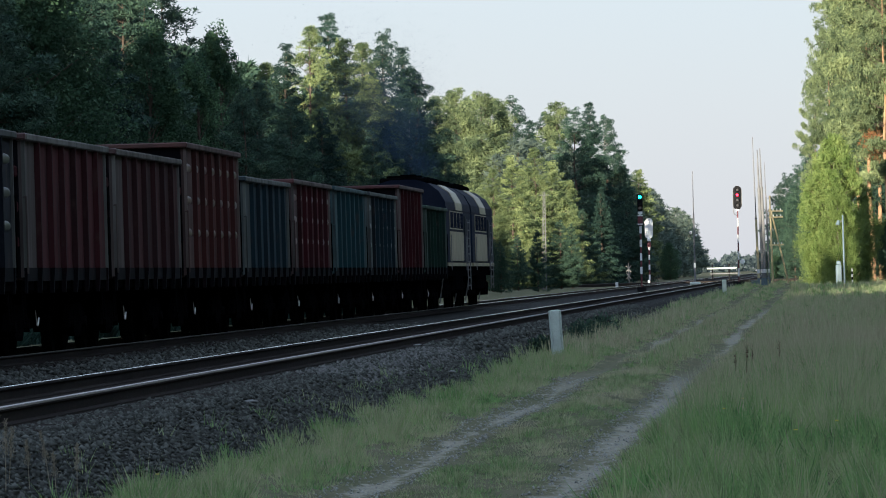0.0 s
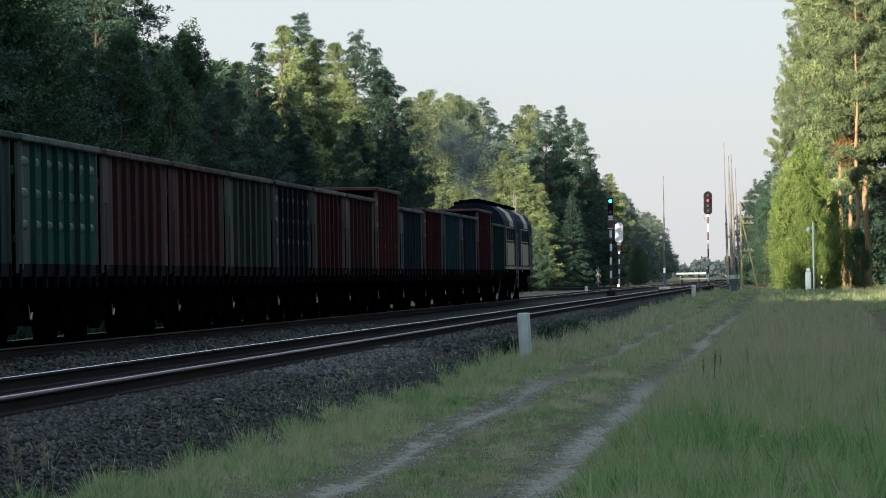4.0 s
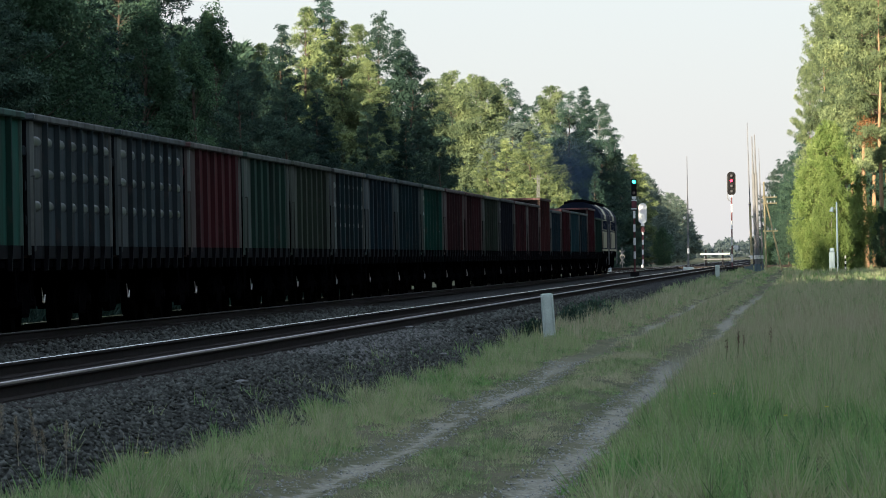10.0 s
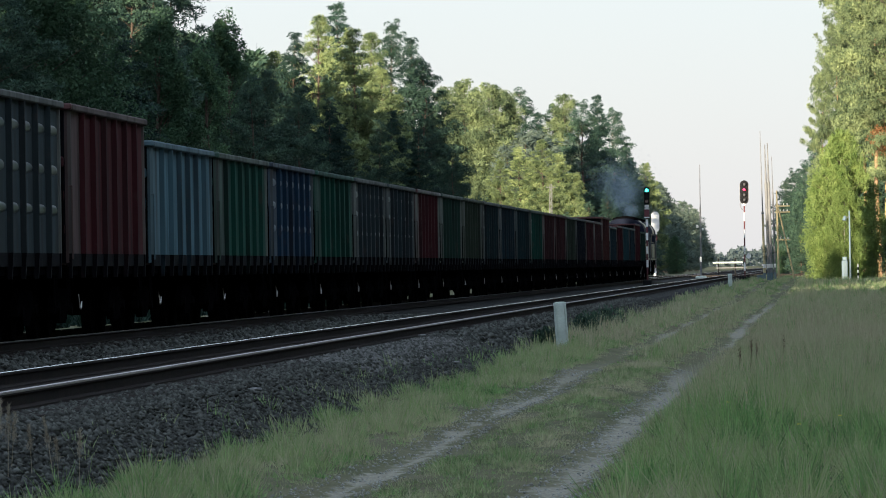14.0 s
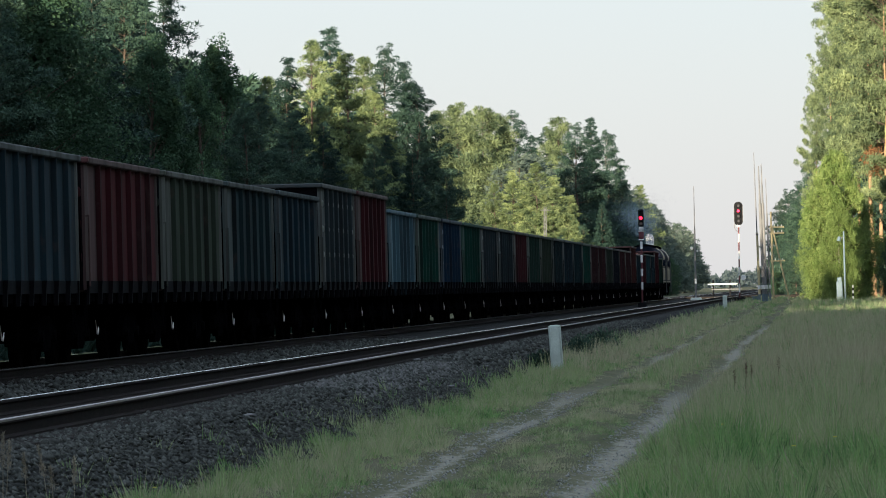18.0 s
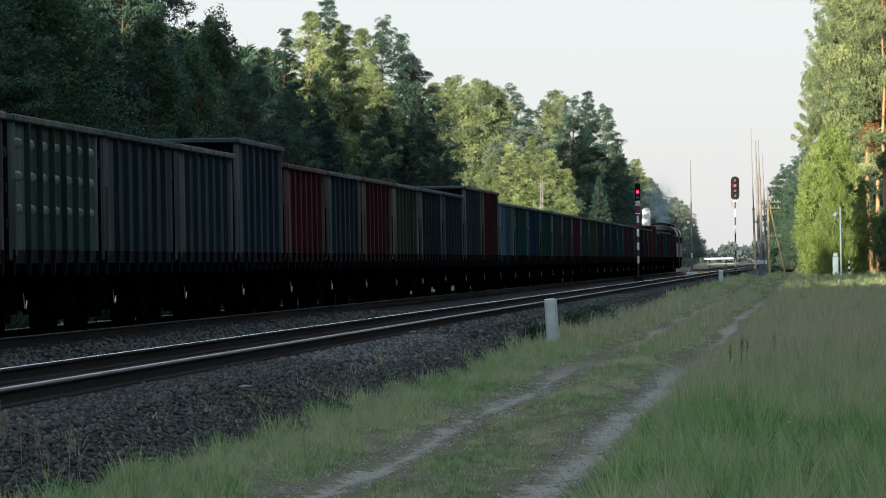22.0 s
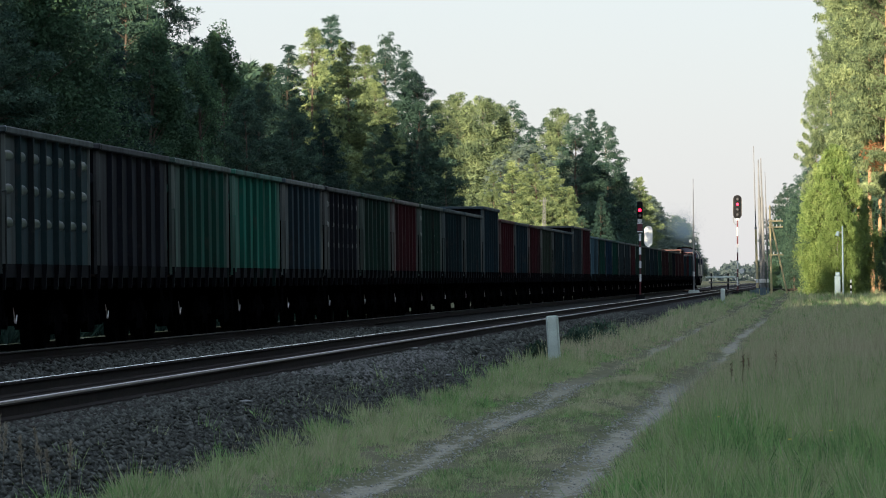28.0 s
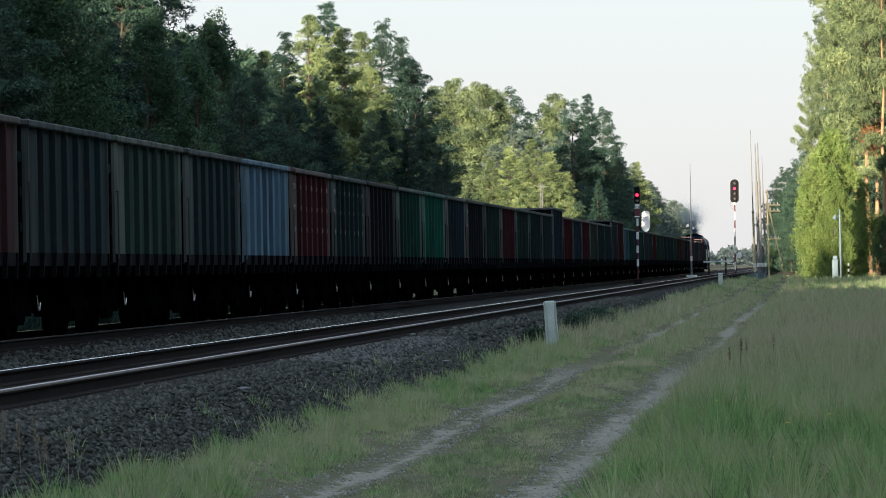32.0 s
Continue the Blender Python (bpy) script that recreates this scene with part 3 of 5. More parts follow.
KINDS = {
    "spruce": (18, [tree_kind("spruce_tree", "dark green pointed spruce at the forest edge", conifer(11 + i, 18, 4.0, 0.04, cone, 0.62, 9, 16, (36, 0.44, 0.22, 0.085), -0.16, 0.6, 0.5), BARK_DARK, SPRUCE, 0.22, 17.5) for i in range(2)]),
    "pine": (18, [tree_kind("pine_tree", "dense green pine in the forest edge", conifer(21 + i, 18, 5.0, 0.05, tapered, 0.85, 8, 17, (46, 0.58, 0.22, 0.085), 0.02, 0.8, 0.6), BARK_DARK, PINE, 0.24, 17.2) for i in range(3)]),
    "litpine": (16, [tree_kind("pine_tree", "young pine with evening sun put into its yellow-green needles", conifer(31 + i, 16, 4.4, 0.03, cone, 0.8, 9, 15, (46, 0.54, 0.22, 0.085), 0.1, 0.5, 0.5), BARK_DARK, PINE_LIT, 0.2, 15.2) for i in range(2)]),
    "midpine": (18, [tree_kind("pine_tree", "dense pine in the forest edge with sunlight put into its green", conifer(91 + i, 18, 4.8, 0.05, tapered, 0.9, 8, 15, (46, 0.78, 0.3, 0.115), 0.08, 0.8, 0.65), BARK_DARK, PINE_MID, 0.24, 17.2) for i in range(2)]),
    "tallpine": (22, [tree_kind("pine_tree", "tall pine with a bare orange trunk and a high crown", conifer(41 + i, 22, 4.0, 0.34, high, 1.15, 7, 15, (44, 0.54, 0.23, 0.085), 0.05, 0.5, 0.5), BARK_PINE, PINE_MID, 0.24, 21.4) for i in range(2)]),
    "birch": (15, [tree_kind("birch_tree", "slender green birch at the forest edge", broadleaf(51 + i, 15, 2.6, 0.1, 64, 800, 0.11), BARK_DARK, LEAF, 0.16, 14.4) for i in range(2)]),
    "leafy": (14, [tree_kind("broadleaf_tree", "dark green leafy tree at the forest edge", broadleaf(61 + i, 14, 4.2, 0.05, 70, 900, 0.12), BARK_DARK, LEAF, 0.2, 13.0) for i in range(2)]),
    "bright": (9, [tree_kind("birch_tree", "young birch beside the meadow with sunlight put into its bright green", broadleaf(71 + i, 9, 2.4, 0.03, 64, 800, 0.09), BARK_BIRCH, LEAF_LIT, 0.1, 8.6) for i in range(2)]),
    "far": (17, [tree_kind("pine_tree", "distant pine in the forest edge with haze put into its green", conifer(81 + i, 17, 4.4, 0.05, tapered, 1.2, 6, 8, (12, 0.9, 0.75, 0.24), 0.08), BARK_DARK, PINE_HAZED, 0.24, 16.4) for i in range(2)]),
}

def plant(kind, x, y, h, wide=1.0, group=""):
    full, protos = KINDS[kind]
    i = int(abs(x * 7.3 + y * 3.1)) % len(protos)
    s = h / full
    m = pose(x, y, float(land(x, y)), 0, 0, (x * 97 + y * 53) % 360) @ Matrix.Diagonal((s * wide, s * wide, s, 1))
    t = copy_thing(protos[i], m)
    if group:
        tagged(t, group=group)
    return t

EDGE_A = (('pine', -34, 305, 17.5, 1.1), ('pine', -34, 322, 17.9, 1.1), ('spruce', -35, 303, 17.5, 1.2), ('pine', -34.5, 346, 17.7, 1.1), ('pine', -36, 302, 17.2, 1.2), ('spruce', -33, 344, 16.1, 1.0), ('pine', -30, 252, 13.8, 1.1), ('leafy', -29, 257, 14.2, 1.1), ('pine', -31, 288, 15.2, 1.1), ('spruce', -29.5, 285, 14.8, 1.2), ('pine', -30, 303, 15.3, 1.15), ('birch', -28.5, 299, 13.1, 1.1), ('pine', -33, 354, 16.9, 1.15), ('birch', -28.5, 322, 12.6, 1), ('birch', -30, 352, 15.1, 0.95), ('pine', -28, 342, 11.1, 1.0), ('litpine', -34, 434, 15.3, 1.0), ('pine', -30, 376, 12.4, 1.1), ('spruce', -32, 424, 16.1, 1.0), ('pine', -29, 387, 11.7, 1.0), ('litpine', -33, 458, 18.3, 1.0), ('spruce', -33, 477, 20.1, 1.05), ('litpine', -31, 464, 17.6, 1.0), ('spruce', -29.5, 419, 12.1, 1.1))
EDGE_B = (('litpine', -33, 513, 19.0, 1.0), ('pine', -33, 538, 20.2, 1.0), ('litpine', -30, 477, 15.3, 1.0), ('spruce', -33, 565, 20.3, 1.05), ('pine', -31, 547, 17.4, 1.1), ('spruce', -29, 472, 12.4, 1.1), ('spruce', -31, 553, 14.6, 1.2), ('midpine', -40, 744, 20.5, 1.1), ('midpine', -40, 784, 22.3, 1.1), ('midpine', -42, 854, 23.2, 1.1), ('midpine', -40, 848, 23.6, 1.1), ('midpine', -39, 865, 23.1, 1.1), ('pine', -39, 910, 24.3, 1.1), ('spruce', -38, 941, 22.7, 1.1), ('pine', -36, 947, 23.2, 1.1), ('midpine', -34, 936, 24.2, 1.1), ('spruce', -27, 853, 22.7, 1.0), ('pine', -28, 826, 20.6, 1.1), ('pine', -27, 917, 21.9, 1.0), ('spruce', -26, 945, 18.4, 1.1), ('litpine', -28.5, 621, 11.0, 1.1), ('litpine', -28, 650, 12.6, 1.2), ('litpine', -27, 679, 13.9, 1.2), ('litpine', -26.5, 709, 13.0, 1.2))
# The low pines replace leafy shrubs: their dark colour stands in for shade.
EDGE_C = (('litpine', -25.5, 728, 11.2, 1.2), ('pine', -24, 725, 8.0, 1.1), ('pine', -23, 632, 6.2, 1.2), ('pine', -26, 610, 4.8, 1.0), ('pine', -24, 751, 6.5, 1.0), ('pine', -27.5, 594, 4.7, 1.0), ('pine', -22.5, 566, 5.0, 0.9), ('pine', -22, 632, 5.8, 0.9), ('pine', -24, 532, 3.9, 0.9), ('spruce', -23.5, 774, 11.1, 1.0), ('litpine', -27, 1091, 17.6, 1.1), ('pine', -25, 939, 13.1, 1.2), ('far', -28, 1122, 15.7, 1.2), ('far', -29, 1213, 14.3, 1.2), ('far', -29, 1250, 13.0, 1.2), ('far', -28.5, 1288, 12.1, 1.3), ('far', -28, 1320, 11.5, 1.3), ('far', -28, 1378, 10.0, 1.3), ('far', -27.5, 1420, 7.2, 1.3), ('leafy', -21, 1021, 5.6, 1.2), ('bright', 1.7, 505, 11.1, 1.0), ('bright', 0.5, 508, 8.3, 0.9), ('bright', 3.0, 512, 8.5, 1.1), ('bright', 1.9, 498, 7.1, 0.9))
EDGE_D = (('tallpine', 3.8, 545, 24.1, 0.7), ('tallpine', 4.6, 530, 24.7, 0.75), ('tallpine', 5.6, 560, 25.5, 0.75), ('tallpine', 5.7, 520, 25.1, 0.7), ('tallpine', 6.5, 526, 24.9, 1.0), ('tallpine', 1.9, 600, 21.0, 0.55), ('tallpine', 0.5, 620, 17.7, 0.5), ('tallpine', 4.1, 620, 25.7, 0.75), ('tallpine', 6.1, 640, 28.0, 1.0), ('leafy', 4.0, 520, 4.3, 0.7), ('leafy', 5.6, 515, 4.7, 0.8), ('pine', 7.9, 580, 26.3, 1.0), ('pine', 9.0, 560, 25.4, 1.0), ('pine', -1.4, 760, 12.1, 1.0), ('pine', -2.7, 800, 12.1, 1.0), ('pine', -0.3, 740, 14.2, 1.0), ('far', -4.1, 900, 12.0, 1.1), ('spruce', -3.4, 820, 7.7, 0.9), ('far', -5.2, 1050, 9.0, 1.0), ('pine', -1.8, 700, 5.6, 1.0), ('pine', 0.3, 680, 8.2, 1.0), ('pine', 2.2, 690, 16.7, 1.0))
EDGE_E = (('pine', -30.2, 400, 10.5, 1.2), ('pine', -29.6, 425, 10.2, 1.2), ('pine', -27.8, 440, 10.8, 0.9), ('spruce', -27.1, 470, 11.0, 1.1), ('pine', -26.4, 500, 9.7, 1.0), ('leafy', -4.1, 760, 3.5, 0.8), ('pine', 5.1, 680, 20.8, 1.0), ('pine', 7.1, 660, 20.2, 1.0))

def forest():
    rng = random.Random(5)
    west, east = "trees of the forest edge across the tracks", "trees beside the meadow"
    for rows in (EDGE_A, EDGE_B, EDGE_C, EDGE_D, EDGE_E):
        for kind, x, y, h, wide in rows:
            plant(kind, x, y, h, wide, west if x < -12 else east)
    y = 760.0
    while y < 1560:
        x = -31 + (y - 800) / 760 * 4
        plant("far", x + rng.uniform(-4, 1), y, rng.uniform(13, 17) if y < 1300 else rng.uniform(10, 14), 1.25, west)
        y += rng.uniform(6, 10)

def wood_mass(name, label, spots, per, size, seed):
    """Many crowns and trunks as one mass: the inside of the forest, and unseen woods added outside the view for shade.
    """
    rng = np.random.default_rng(seed)
    quads, poles = [], []
    for x, y, h, r in spots:
        u = rng.uniform(0, 1, per) ** 0.8
        rad = r * np.minimum(1, 0.6 + 1.8 * u) * (1 - u) ** 0.6 * rng.uniform(0.35, 1.05, per)
        a = rng.uniform(0, 2 * np.pi, per)
        z0 = on_land(x, y)
        p = np.stack((x + rad * np.cos(a), y + rad * np.sin(a), z0 + h * (0.08 + 0.9 * u)), axis=1)
        d = np.stack((np.cos(a), np.sin(a), np.full(per, 0.4)), axis=1) + rng.normal(size=(per, 3)) * 0.6
        quads.append(needles(p, d, size * rng.uniform(0.7, 1.4, per), size * 0.5 * rng.uniform(0.7, 1.4, per), rng))
        for b in (0, 1.05, 2.1):
            e = np.array((math.cos(b), math.sin(b), 0)) * 0.17
            f = np.array((x, y, z0 - 0.3))
            poles.append(np.stack((f - e, f + e, f + e * 0.3 + (0, 0, h * 0.9), f - e * 0.3 + (0, 0, h * 0.9))))
    t = thing(name, label, "forest", kind="stuff")
    part_of("crowns", faces_mesh("crowns", np.concatenate(quads)), PINE, t)
    part_of("trunks", faces_mesh("trunks", np.stack(poles)), BARK_DARK, t)

def woods():
    rng = random.Random(8)
    deep, aside = [], []
    for lat, gap in ((-37.5, 4.2), (-43, 4.5), (-49, 5.0), (-55, 6.0)):
        y = 235.0
        while y < 545:
            # Between y 300 and 380 the tops are raised, out of view, for shade.
            deep.append((lat + rng.uniform(-2.5, 2.5), y, rng.uniform(14.0, 16.5) + (2.4 if 300 < y < 380 else 0), rng.uniform(2.6, 3.8)))
            y += gap * rng.uniform(0.7, 1.5)
    y = 820.0
    while y < 1150:
        deep.append((-45 + rng.uniform(-3, 3), y, rng.uniform(18, 21), rng.uniform(3.6, 4.6)))
        y += rng.uniform(4, 8)
    # Hidden rows, added to shade the lower part of the young pines.
    for lat in (-50, -56):
        y = 560.0
        while y < 805:
            deep.append((lat + rng.uniform(-2, 2), y, rng.uniform(12, 13.5), rng.uniform(3.6, 4.6)))
            y += rng.uniform(3.4, 5.0)
    wood_mass("forest_interior", "dense dark pine forest behind its edge trees, with hidden rows added for shade", deep, 1800, 0.55, 1)
    # Unseen rows: left ones shade the foreground, right ones are added to darken the train.
    for lat, y0, y1 in ((-31, -190, 212), (-37, -190, 225), (-43, -190, 235), (19, 0, 480), (26, 0, 500), (24, 480, 700)):
        y = y0
        while y < y1:
            aside.append((lat + rng.uniform(-2, 2), y, rng.uniform(15, 17.5) if lat < 0 else rng.uniform(15, 20), rng.uniform(3.6, 4.6)))
            y += rng.uniform(3.2, 4.6) if lat < 0 else rng.uniform(4.0, 5.6)
    wood_mass("forest_alongside", "unseen pine woods added along both sides of the railway for shade", aside, 480, 1.9, 2)

def dead_bough():
    rng = np.random.default_rng(12)
    n = 900
    p = rng.normal(size=(n, 3)) * (0.38, 0.5, 0.5) + (4.75, 521, 10.2)
    t = thing("dead_bough", "rust-brown dead pine bough hanging in the trees", "branch")
    part_of("needle_mass", faces_mesh("needle_mass", needles(p, rng.normal(size=(n, 3)) + (0, 0, -0.5), 0.34, 0.07, rng)), DRY_TWIG, t)
    part("branch", rodded((5.7, 520.3, 10.9), (4.4, 521, 10.1), 0.05, 0.02, sides=5), BARK_PINE, t)

def far_woods():
    rng = np.random.default_rng(3)
    n = 26000
    x = rng.uniform(-330, 210, n)
    crest = 8.5 + 2.0 * np.sin(x * 0.11) + 1.6 * np.sin(x * 0.37 + 1) + 1.2 * np.sin(x * 0.9)
    p = np.stack((x, 4300 + rng.uniform(-60, 60, n), -1 + crest * rng.uniform(0, 1, n) ** 0.7), axis=1)
    q = blades(p, rng.normal(size=(n, 3)) + (0, 0, 0.6), rng.uniform(1.6, 3.0, n), rng.uniform(1.2, 2.2, n), rng)
    tagged(part_of("distant_woods", faces_mesh("distant_woods", q), HAZE_WOOD), "distant woods along the horizon with haze put into their pale colour", "woods", kind="stuff")

forest()
woods()
dead_bough()
far_woods()
for _, protos in KINDS.values():
    for p in protos:
        for o in (*p.children, p):
            bpy.data.objects.remove(o)

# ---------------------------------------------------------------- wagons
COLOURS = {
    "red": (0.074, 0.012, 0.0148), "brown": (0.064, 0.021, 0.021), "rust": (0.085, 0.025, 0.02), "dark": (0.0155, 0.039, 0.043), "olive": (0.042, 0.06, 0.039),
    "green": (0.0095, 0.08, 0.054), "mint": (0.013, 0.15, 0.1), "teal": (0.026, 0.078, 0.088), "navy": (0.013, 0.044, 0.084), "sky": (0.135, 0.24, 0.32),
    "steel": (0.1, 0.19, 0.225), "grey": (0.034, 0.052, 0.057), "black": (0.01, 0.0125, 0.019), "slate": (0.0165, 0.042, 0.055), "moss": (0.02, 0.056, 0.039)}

def gondola(dimpled, top, label):
    """An open-topped wagon; its sides stand on a sooty underframe with two bogies."""
    w = thing("gondola_wagon", label, "freight wagon")
    half, L, z0 = 1.47, 6.28, 1.24
    for s in (-1, 1):
        first = -L + 1.86
        part("side_wall", boxed(*sorted((s * half, s * (half - 0.05))), first, L, z0, top - 0.06), PAINT, w)
        part("end_bay", boxed(*sorted((s * half, s * (half - 0.05))), -L, first, z0, top - 0.06), BEIGE_PAINT, w, "pale beige end bay of the side")
        if dimpled:
            for i in range(7):
                y = -L + (i + 0.5) * 2 * L / 7
                bm = bmesh.new()
                for k in range(3):
                    z = z0 + 0.55 + (top - z0 - 0.75) * (k + 0.45) / 2.9
                    v = bmesh.ops.create_icosphere(bm, subdivisions=2, radius=1)["verts"]
                    for p in v:
                        p.co = Vector((s * half + p.co.x * (0.013 if k else 0.017), y + p.co.y * (0.72 + 0.1 * ((i + k) % 3 - 1)), z + p.co.z * 0.085))
                part("pressed_bulge", bm, WORN, w, "rubbed bulges pressed into the side panel", smooth=True)
        part("lower_sill", boxed(*sorted((s * (half - 0.03), s * (half + 0.012))), -L + 0.02, L - 0.02, z0 - 0.06, z0 + 0.15), SILL_PAINT, w, "sooty lower side sill")
        n = 8
        for i in range(n):
            y = -L + 0.1 + i * (2 * L - 0.2) / (n - 1)
            a, b = half - 0.002, half + (0.05 if i == 0 else 0.04 if i == n - 1 else 0.088)
            o = [(y - 0.075, a), (y - 0.055, b), (y + 0.055, b), (y + 0.075, a)]
            # Stakes get the darker paint, which carries the shade of their sides.
            for levels, name, mat, lab in ((((z0 + 0.15, 1.0), (top - 0.07, 1.0)), "corner_post" if i in (0, n - 1) else "stake", PALE_POST_PAINT if i in (0, n - 1) else STAKE_PAINT, "pale beige corner post" if i in (0, n - 1) else "side stake with shade put into its dark paint"),
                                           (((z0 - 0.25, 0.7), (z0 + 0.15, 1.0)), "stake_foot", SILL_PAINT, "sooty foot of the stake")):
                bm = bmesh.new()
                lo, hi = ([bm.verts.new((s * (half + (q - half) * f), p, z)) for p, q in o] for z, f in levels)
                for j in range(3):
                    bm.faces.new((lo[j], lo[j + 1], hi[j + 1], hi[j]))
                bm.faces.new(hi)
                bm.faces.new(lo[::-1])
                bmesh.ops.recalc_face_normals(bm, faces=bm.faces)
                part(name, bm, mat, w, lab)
        part("top_rim", boxed(*sorted((s * (half - 0.08), s * (half + 0.1))), -L - 0.02, L + 0.02, top - 0.115, top, bevel=0.02), RIM_PAINT, w, "dusty worn upper rim")
        part("solebar", boxed(*sorted((s * 1.1, s * 1.3)), -L - 0.1, L + 0.1, 0.98, 1.2), BLACK, w)
        for i in range(7):
            y = -L + (i + 0.5) * 2 * L / 7
            bm = boxed(*sorted((s * 1.36, s * 1.44)), y - 0.72, y + 0.72, 1.02, 1.235, bevel=0.02)
            part("bottom_hatch", bm, BLACK, w)
    for s in (-1, 1):
        # Dark paint puts the shade between two wagons into the end wall.
        part("end_wall", boxed(-half + 0.05, half - 0.05, *sorted((s * L, s * (L - 0.05))), z0, top - 0.02), SILL_PAINT, w, "end wall with the gap's shade put into its dark paint")
        for z in (z0 + 0.55, z0 + 1.1, z0 + 1.65):
            # The ribs carry the same painted shade.
            part("end_rib", boxed(-half + 0.06, half - 0.06, *sorted((s * (L - 0.01), s * (L + 0.09))), z - 0.09, z + 0.09, bevel=0.03), STAKE_PAINT, w, "cross rib of the end wall, painted dark for shade")
        part("end_rim", boxed(-half - 0.09, half + 0.09, *sorted((s * (L - 0.05), s * (L + 0.1))), top - 0.1, top + 0.004, bevel=0.02), WORN, w, "rubbed end rim in the wagon's paint")
        part("coupler", rod(boxed(-0.16, 0.16, *sorted((s * (L + 0.2), s * (L + 0.6))), 0.92, 1.16, bevel=0.05), (0, s * L, 1.04), (0, s * (L + 0.4), 1.04), 0.09), BLACK, w)
        bm = bmesh.new()
        for q in (0.0, 0.32):
            rod(bm, (1.4, s * (L - 0.12 - q), 1.2), (1.43, s * (L - 0.12 - q), 0.52), 0.018, sides=6)
        rod(bm, (1.43, s * (L - 0.12), 0.52), (1.43, s * (L - 0.44), 0.52), 0.02, sides=6)
        part("step", bm, BLACK, w)
        bm = rodded((1.53, s * (L - 0.04), 1.3), (1.53, s * (L - 0.04), 2.5), 0.015, sides=6)
        rod(bm, (1.46, s * (L - 0.04), 2.48), (1.53, s * (L - 0.04), 2.5), 0.015, sides=6)
        part("grab_rail", bm, BLACK if s > 0 else BEIGE_PAINT, w)
    # Pale steel among black gear: the lever's sun glint is put into its colour.
    bm = rodded((1.42, -L + 1.8, 0.72), (1.44, -L + 1.84, 0.5), 0.004, 0.012, sides=6)
    rod(bm, (1.44, -L + 1.84, 0.5), (1.42, -L + 2.15, 0.48), 0.016, sides=6)
    rod(bm, (1.42, -L + 2.15, 0.48), (1.42, -L + 2.3, 0.6), 0.014, 0.008, sides=6)
    part("brake_lever", bm, BRIGHT, w, "worn brake lever with a sun glint put into its colour")
    part("floor", boxed(-half + 0.05, half - 0.05, -L + 0.05, L - 0.05, z0 - 0.04, z0 + 0.03), LOAD, w)
    part("centre_sill", boxed(-0.2, 0.2, -L - 0.1, L + 0.1, 0.8, 1.19), BLACK, w)
    part("brake_cylinder", rodded((0.65, -0.6, 0.85), (0.65, 0.4, 0.85), 0.2, sides=10), BLACK, w)
    part("air_tank", rodded((0.75, 0.9, 0.88), (0.75, 1.9, 0.88), 0.16, sides=10), BLACK, w)
    for c in (-4.33, 4.33):
        bogie = part("bogie", boxed(-1.15, 1.15, c - 0.2, c + 0.2, 0.55, 0.82, bevel=0.05), BLACK, w)
        for s in (-1, 1):
            bm = extruded([(c - 1.25, 0.62), (c - 1.25, 0.4), (c - 0.7, 0.45), (c - 0.42, 0.24), (c + 0.42, 0.24), (c + 0.7, 0.45), (c + 1.25, 0.4), (c + 1.25, 0.62), (c + 0.5, 0.82), (c - 0.5, 0.82)], s * 1.02, s * 1.14)
            bmesh.ops.transform(bm, matrix=Matrix(((0, 1, 0, 0), (1, 0, 0, 0), (0, 0, 1, 0), (0, 0, 0, 1))), verts=bm.verts)
            bmesh.ops.recalc_face_normals(bm, faces=bm.faces)
            part("side_frame", bm, BLACK, bogie)
            part("spring", rodded((s * 1.06, c, 0.3), (s * 1.06, c, 0.62), 0.15, sides=10), BLACK, bogie)
            for q in (-0.925, 0.925):
                bm = rodded((s * 0.69, c + q, 0.475), (s * 0.82, c + q, 0.475), 0.475, sides=24)
                rod(bm, (s * 0.66, c + q, 0.475), (s * 0.69, c + q, 0.475), 0.505, sides=24)
                rod(bm, (s * 0.82, c + q, 0.475), (s * 1.2, c + q, 0.475), 0.1, sides=10)
                part("wheel", bm, WHEEL, bogie)
        for q in (-0.925, 0.925):
            part("axle", rodded((-0.7, c + q, 0.475), (0.7, c + q, 0.475), 0.085, sides=8), BLACK, bogie)
    return w

PLAIN, TALL = "ribbed steel gondola wagon, faded and rust-streaked", "tall ribbed steel gondola wagon, rust-streaked"
WAGONS = {"p": gondola(False, 3.48, PLAIN), "d": gondola(True, 3.48, PLAIN), "P": gondola(False, 3.84, TALL), "D": gondola(True, 3.84, TALL), "l": gondola(False, 3.36, PLAIN)}
for w in WAGONS.values():
    w.matrix_basis = pose(0, 0, -500)

# from the locomotive backwards: form and paint of each wagon
CONSIST = ("l moss,P red,d slate,p teal,d red,l slate,D rust,p brown,p red,d black,p olive,p brown,p brown,d green,p dark,p slate,d dark,p olive,p moss,p red,"
           "d grey,d grey,p green,d navy,p green,p steel,P red,D grey,p slate,p dark,p olive,p red,p slate,p red,P slate,p dark,p dark,d moss,p red,p moss,"
           "d black,p slate,p mint,p green,p black,d dark,d red,p sky,p dark,p moss,p dark,p brown,p olive,d brown").split(",")
WORDS = {"sky": "pale blue", "steel": "pale teal", "mint": "bright green", "slate": "grey-blue", "moss": "dull dark green", "navy": "deep blue", "dark": "dark grey-green", "olive": "olive green"}
PITCH, SPEED, TAIL = 13.92, 18.30, 231.4    # metres per wagon, metres a second, and the locomotive's rear at the start
TRAIN = []

